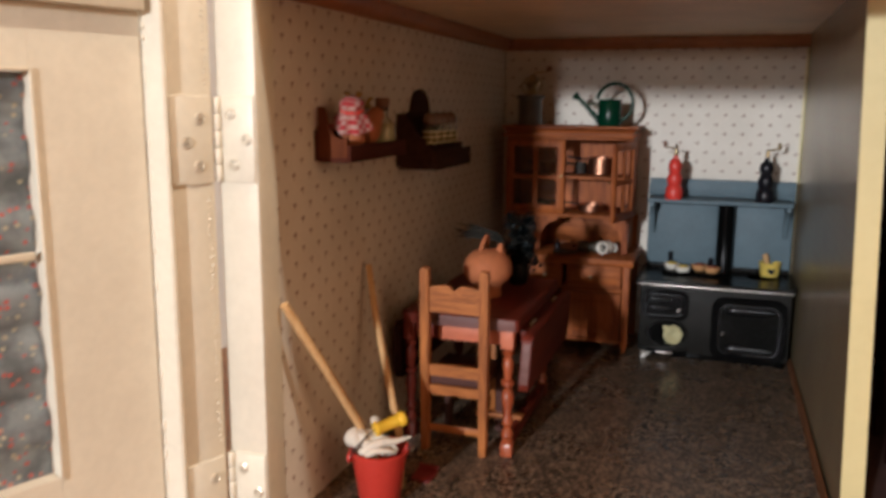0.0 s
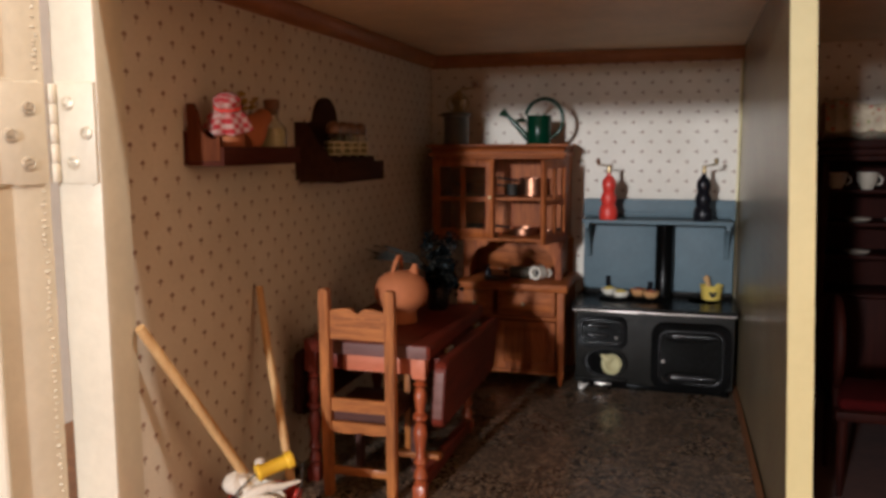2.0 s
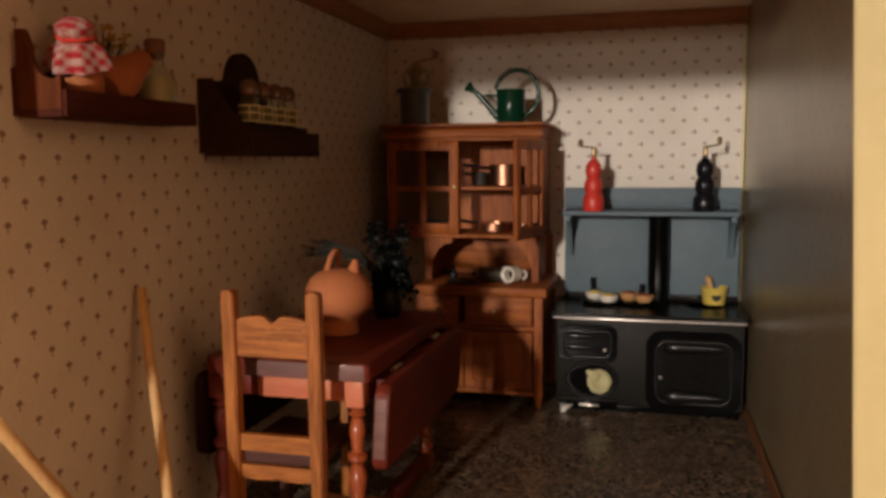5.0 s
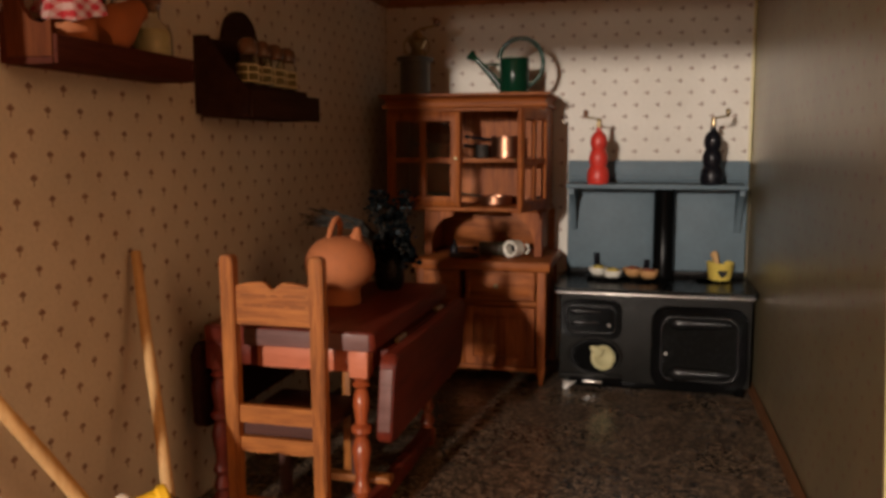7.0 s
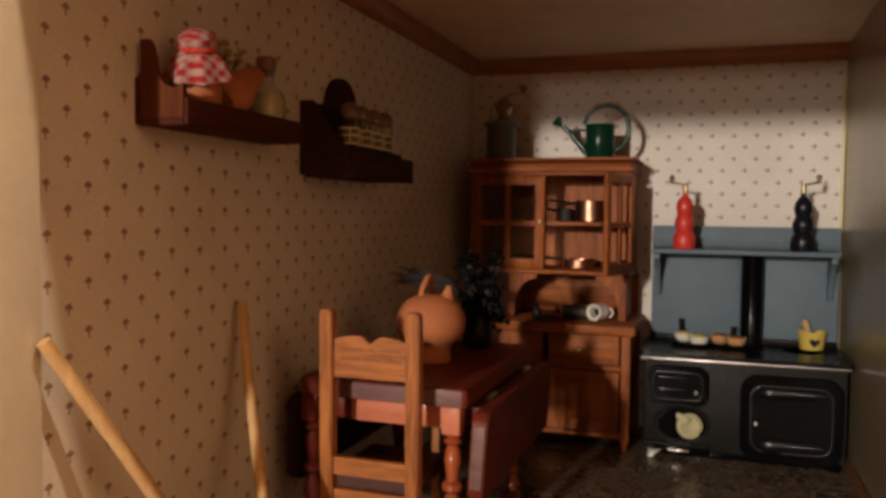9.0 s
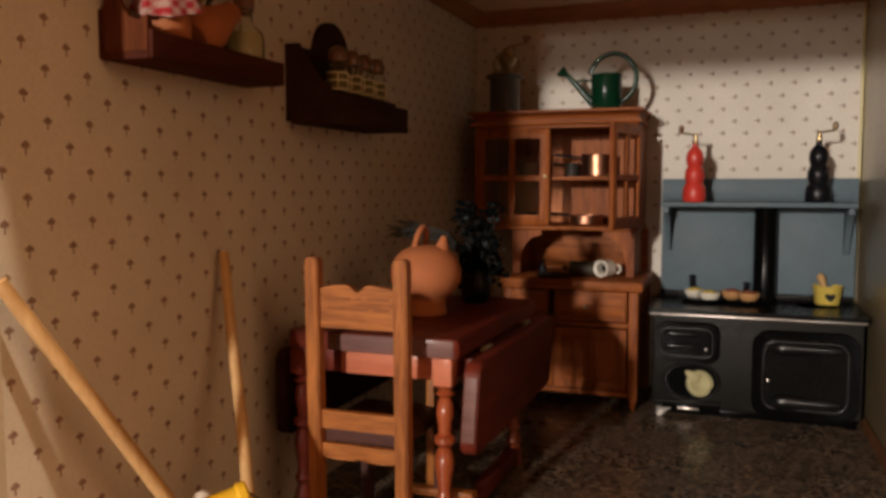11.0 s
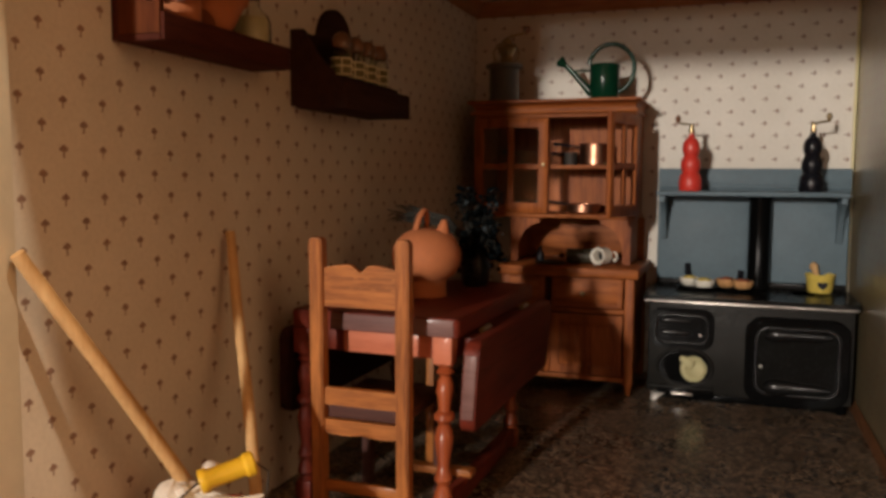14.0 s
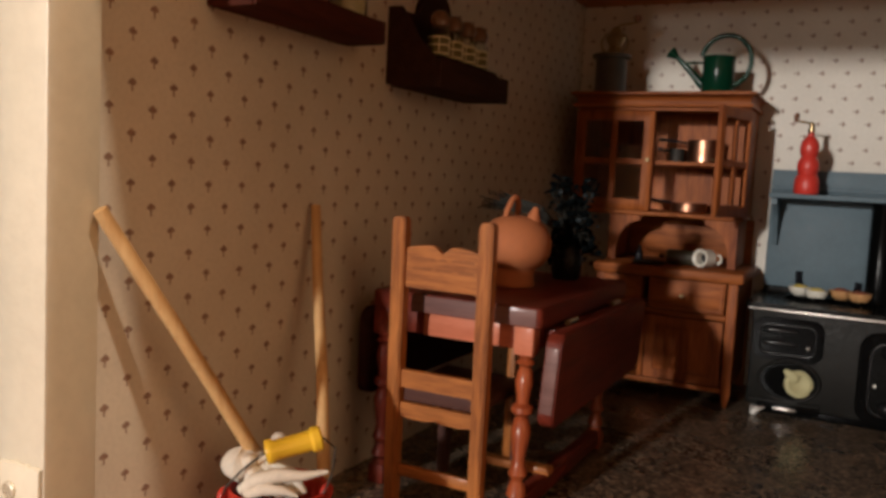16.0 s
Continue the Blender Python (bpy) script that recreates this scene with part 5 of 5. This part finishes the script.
DOOR = Matrix(((swing.x, side.x, 0, hinge_at.x), (swing.y, side.y, 0, hinge_at.y), (0, 0, 1, 0), (0, 0, 0, 1)))
F = thing("house_front", (-0.142, YF - 0.03, -0.3), "open cream painted front of the doll's house with a window", "door")


def door_part(name, boxes, mat, label="", parent=None, bevel=0.006):
    bm = B()
    for a, b in boxes:
        box(bm, a, b, bevel)
    bm.transform(DOOR)
    return part(name, bm, mat, parent or F, label)


W0, W1, Z0, Z1 = 0.69, 1.50, 0.55, 2.03
door_part("stile", [((0.010, 0.0, -0.3), (0.215, 0.10, 3.0))], CREAM, "hinged stile with dribbled paint")
bm = B()
plate(bm, [(0.2165, -0.018), (0.226, -0.024), (0.236, -0.021), (0.268, 0.062), (0.274, 0.10), (0.2165, 0.10)], "z", -0.3, 3.0)
bm.transform(DOOR)
part("lip", bm, CREAM, F, "bright slanted edge of the stile")
door_part("panel", [((0.276, 0.058, -0.3), (W0, 0.12, 3.0)), ((W0 + 0.001, 0.058, -0.3), (W1, 0.12, Z0)), ((W0 + 0.001, 0.058, Z1), (W1, 0.12, 3.0)), ((W1 + 0.001, 0.058, -0.3), (2.0, 0.12, 3.0))], CREAM, bevel=0.0)
rng = random.Random(8)
bm = tube(B(), [(0.262 + rng.uniform(-0.004, 0.004), 0.052, -0.3 + 3.3 * n / 150) for n in range(151)], [0.004 * rng.choice((0.4, 0.7, 1.0, 1.7, 2.4)) for n in range(151)], 7)
bm.transform(DOOR)
part("paint_bead", bm, CREAM, F, "lumpy bead of dried paint")
bm = B()
z = 0.5
while z < 2.98:
    if not 1.59 < z < 1.97:
        w = rng.uniform(0.010, 0.024)
        u0 = 0.028 + rng.uniform(-0.004, 0.004)
        tube(bm, [(u0, 0.0, z), (u0 + w * 0.5, -0.002, z + rng.uniform(-0.003, 0.003)), (u0 + w, 0.0, z + rng.uniform(-0.004, 0.004))], [0.002, rng.uniform(0.003, 0.0055), 0.002], 6)
    z += rng.uniform(0.012, 0.034)
bm.transform(DOOR)
tagged(part("paint_drip", bm, CREAM, F, "row of small lumps of dried paint"), kind="stuff")
door_part("top_rail", [((0.278, 0.0, 2.26), (2.0, 0.057, 2.42))], CREAM, "raised cross rail")
door_part("window_frame", [((W0 - 0.006, 0.048, Z0 - 0.012), (W0 + 0.006, 0.057, Z1 + 0.012)), ((W0 + 0.0065, 0.048, Z1 - 0.002), (W1, 0.057, Z1 + 0.012)), ((W0 + 0.021, 0.068, 1.375), (W1, 0.088, 1.405))], CREAM)
bm = B()
cols, rows_ = 14, 60
grid = [[bm.verts.new((W0 + 0.004 + (W1 - W0 - 0.008) * u / cols, 0.112 + 0.012 * math.sin(v * 0.62 + 0.25 * u) + 0.006 * math.sin(v * 1.7 - 0.6 * u + 1), Z0 + 0.003 + (Z1 - Z0 - 0.006) * v / rows_)) for v in range(rows_ + 1)] for u in range(cols + 1)]
for u in range(cols):
    for v in range(rows_):
        bm.faces.new([grid[u][v], grid[u + 1][v], grid[u + 1][v + 1], grid[u][v + 1]])
bmesh.ops.solidify(bm, geom=bm.faces[:], thickness=0.006)
bm.transform(DOOR)
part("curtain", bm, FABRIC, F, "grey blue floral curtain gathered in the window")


def house_hinge(z0, z1):
    N = thing("hinge", (-0.142, YF - 0.02, z0), "painted over steel butt hinge with screws", "hinge", "hinges of the house front")
    j = part("jamb_leaf", box(B(), (-0.122, YF - 0.011, z0), (0.026, YF - 0.001, z1), 0.003), CREAM, N)
    bm = box(B(), (0.022, -0.011, z0), (0.208, -0.001, z1), 0.003)
    bm.transform(DOOR)
    d = part("door_leaf", bm, CREAM, N)
    for k in range(5):
        a_, b_ = z0 + (z1 - z0) * k / 5 + 0.001, z0 + (z1 - z0) * (k + 1) / 5 - 0.001
        part("knuckle", lathe(B(), [(0.0, a_), (0.014, a_), (0.017, a_ + 0.005), (0.017, b_ - 0.005), (0.014, b_), (0, b_)], (-0.138, YF - 0.018, 0), 14), CREAM, N)
    rg = random.Random(int(z0 * 100))
    for z in (z0, z1):
        part("paint_ridge", tube(B(), [(-0.12 + 0.146 * n / 12, YF - 0.004, z + rg.uniform(-0.003, 0.003)) for n in range(13)], [rg.uniform(0.003, 0.008) for n in range(13)], 6), CREAM, N, "ridge of dried paint")
        bm = tube(B(), [(0.026 + 0.18 * n / 12, -0.004, z + rg.uniform(-0.003, 0.003)) for n in range(13)], [rg.uniform(0.003, 0.008) for n in range(13)], 6)
        bm.transform(DOOR)
        part("paint_ridge", bm, CREAM, N)

    def screw(m, parent):
        bm = lathe(B(), [(0.024, 0.0), (0.023, 0.006), (0.017, 0.0085), (0.015, 0.006), (0.0, 0.0062)], (0, 0, 0), 16)
        box(bm, (-0.013, -0.003, 0.005), (0.013, 0.003, 0.0092), 0.001, 1)
        bm.transform(m)
        part("screw", bm, SCREW, parent, "painted slotted screw")
    h_ = z1 - z0
    for x, k in ((-0.080, 0.8), (-0.008, 0.5), (-0.068, 0.2)):
        screw(Matrix.Translation((x, YF - 0.011, z0 + h_ * k)) @ Matrix.Rotation(radians(90), 4, "X"), j)
    for u, k in ((0.075, 0.75), (0.14, 0.48), (0.085, 0.2)):
        screw(DOOR @ Matrix.Translation((u, -0.011, z0 + h_ * k)) @ Matrix.Rotation(radians(90), 4, "X"), d)


house_hinge(1.61, 1.95), house_hinge(0.09, 0.43)


# ---- the dark dining room next door ----
N_ = thing("china_cabinet", (3.6, -0.3, 0), "dark red mahogany china cabinet with open shelves, blackened for shade", "cabinet")
CX0, CX1, CF = 2.86, 4.35, -0.52
for x in (CX0, CX1 - 0.05):
    part("side", box(B(), (x, CF, 0.0), (x + 0.05, -0.02, 1.63), 0.006), DARKRED, N_)
part("back", box(B(), (CX0 + 0.052, -0.05, 0.05), (CX1 - 0.052, -0.022, 1.63), 0.0), DARKRED, N_)
for z in (0.10, 0.72, 0.98, 1.20, 1.42):
    part("shelf", box(B(), (CX0 + 0.052, CF + 0.03, z), (CX1 - 0.052, -0.052, z + 0.025), 0.004), DARKRED, N_)
part("base_front", box(B(), (CX0 + 0.052, CF + 0.005, 0.126), (CX1 - 0.052, CF + 0.028, 0.718), 0.004), DARKRED, N_)
bm = B()
for z0, z1, o in ((1.632, 1.67, 0.01), (1.671, 1.715, 0.035), (1.716, 1.77, 0.06)):
    box(bm, (CX0 - o, CF - o, z0), (CX1 + o, -0.021, z1), 0.01)
part("cornice", bm, DARKRED, N_, "moulded red cornice")


def tea_cup(x, z, label="white porcelain cup on the cabinet shelf, greyed for shade"):
    P = thing("tea_cup", (x, -0.42, z), label, "cup", "cups in the china cabinet")
    part("bowl", lathe(B(), [(0, 0), (0.035, 0), (0.038, 0.01), (0.06, 0.05), (0.066, 0.11), (0.06, 0.11), (0.05, 0.05), (0, 0.02)], (x, -0.42, z), 20), DIMCUP, P)
    part("handle", tube(B(), [(x + 0.055 + 0.035 * math.sin(t), -0.42, z + 0.06 + 0.032 * math.cos(t)) for t in (math.pi * n / 8 for n in range(9))], 0.007, 6), DIMCUP, P)


for x in (2.97, 3.16, 3.36, 3.56):
    tea_cup(x, 1.4455)
for x, z in ((3.12, 1.2255), (3.36, 1.2255), (3.12, 1.0055), (3.42, 1.0055)):
    single("plate", lathe(B(), [(0, 0.0), (0.05, 0), (0.085, 0.018), (0.083, 0.022), (0.05, 0.006), (0, 0.005)], (x, -0.40, z), 24), DIMCUP, (x, -0.40, z), "white porcelain plate on the cabinet shelf, greyed for shade", "plate", "plates in the china cabinet")
bm = B()
cols = 46
top, low = [], []
for u in range(cols + 1):
    x = CX0 + 0.02 + (CX1 - CX0 - 0.04) * u / cols
    top.append((x, 2.03 + 0.02 * math.sin(u * 0.5)))
    low.append((x, 1.84 - 0.018 * abs(math.sin(u * 0.7))))
rings = []
for (x, zt), (_, zb) in zip(top, low):
    w = 0.012 * math.sin(x * 55)
    rings.append([bm.verts.new(p) for p in ((x, -0.30, 1.7715), (x, -0.40 + w, 1.80), (x, -0.47 + w, zb), (x, -0.45 + w, (zt + zb) / 2), (x, -0.36 + w, zt), (x, -0.25, zt - 0.03), (x, -0.2, 1.7715))])
for a, b in zip(rings, rings[1:]):
    for n in range(7):
        bm.faces.new([a[n], a[(n + 1) % 7], b[(n + 1) % 7], b[n]])
bm.faces.new(rings[0]), bm.faces.new(rings[-1])
single("lace_cushion", bm, LACE, (3.6, -0.35, 1.7715), "rose patterned lace bundle on the china cabinet", "cushion")

X = thing("red_chair", (2.95, -2.0, 0), "dark chair with red velvet seat and back, blackened for shade", "chair")
for x, y in ((2.76, -2.2), (3.16, -2.2), (2.76, -1.8), (3.16, -1.8)):
    part("leg", lathe(B(), [(0.014, 0), (0.022, 0.2), (0.026, 0.40)], (x, y, 0), 12), DARKRED, X)
part("seat_frame", box(B(), (2.72, -2.24, 0.40), (3.20, -1.76, 0.45), 0.01), DARKRED, X)
part("seat", box(B(), (2.735, -2.225, 0.4505), (3.185, -1.775, 0.51), 0.03, 3), VELVET, X, "red velvet seat pad")
bm = B()
plate(bm, [(-2.0 + 0.17 * math.cos(t), 0.74 + 0.21 * math.sin(t)) for t in (2 * math.pi * n / 28 for n in range(28))], "x", 2.715, 2.755)
part("back_pad", bm, VELVET, X, "oval red velvet back")
bm = tube(B(), [(2.735, -2.0 + 0.19 * math.cos(t), 0.74 + 0.23 * math.sin(t)) for t in (2 * math.pi * n / 28 for n in range(28))], 0.024, 8, True)
part("back_frame", bm, DARKRED, X)
for y in (-2.16, -1.84):
    part("back_post", tube(B(), [(2.735, y, 0.45), (2.735, y * 0.6 - 2.0 * 0.4, 0.55)], 0.02, 8), DARKRED, X)
# The carpet's colour is lowered for the room's shade too.
setting("carpet", box(B(), (XR + 0.14, -3.0, 0.0005), (XE - 0.05, -0.05, 0.012), 0.004), plain("red_carpet", (0.04, 0.014, 0.010), 0.95, vary=0.5, scale=9), "reddish brown patterned carpet of the next room, darkened for shade")
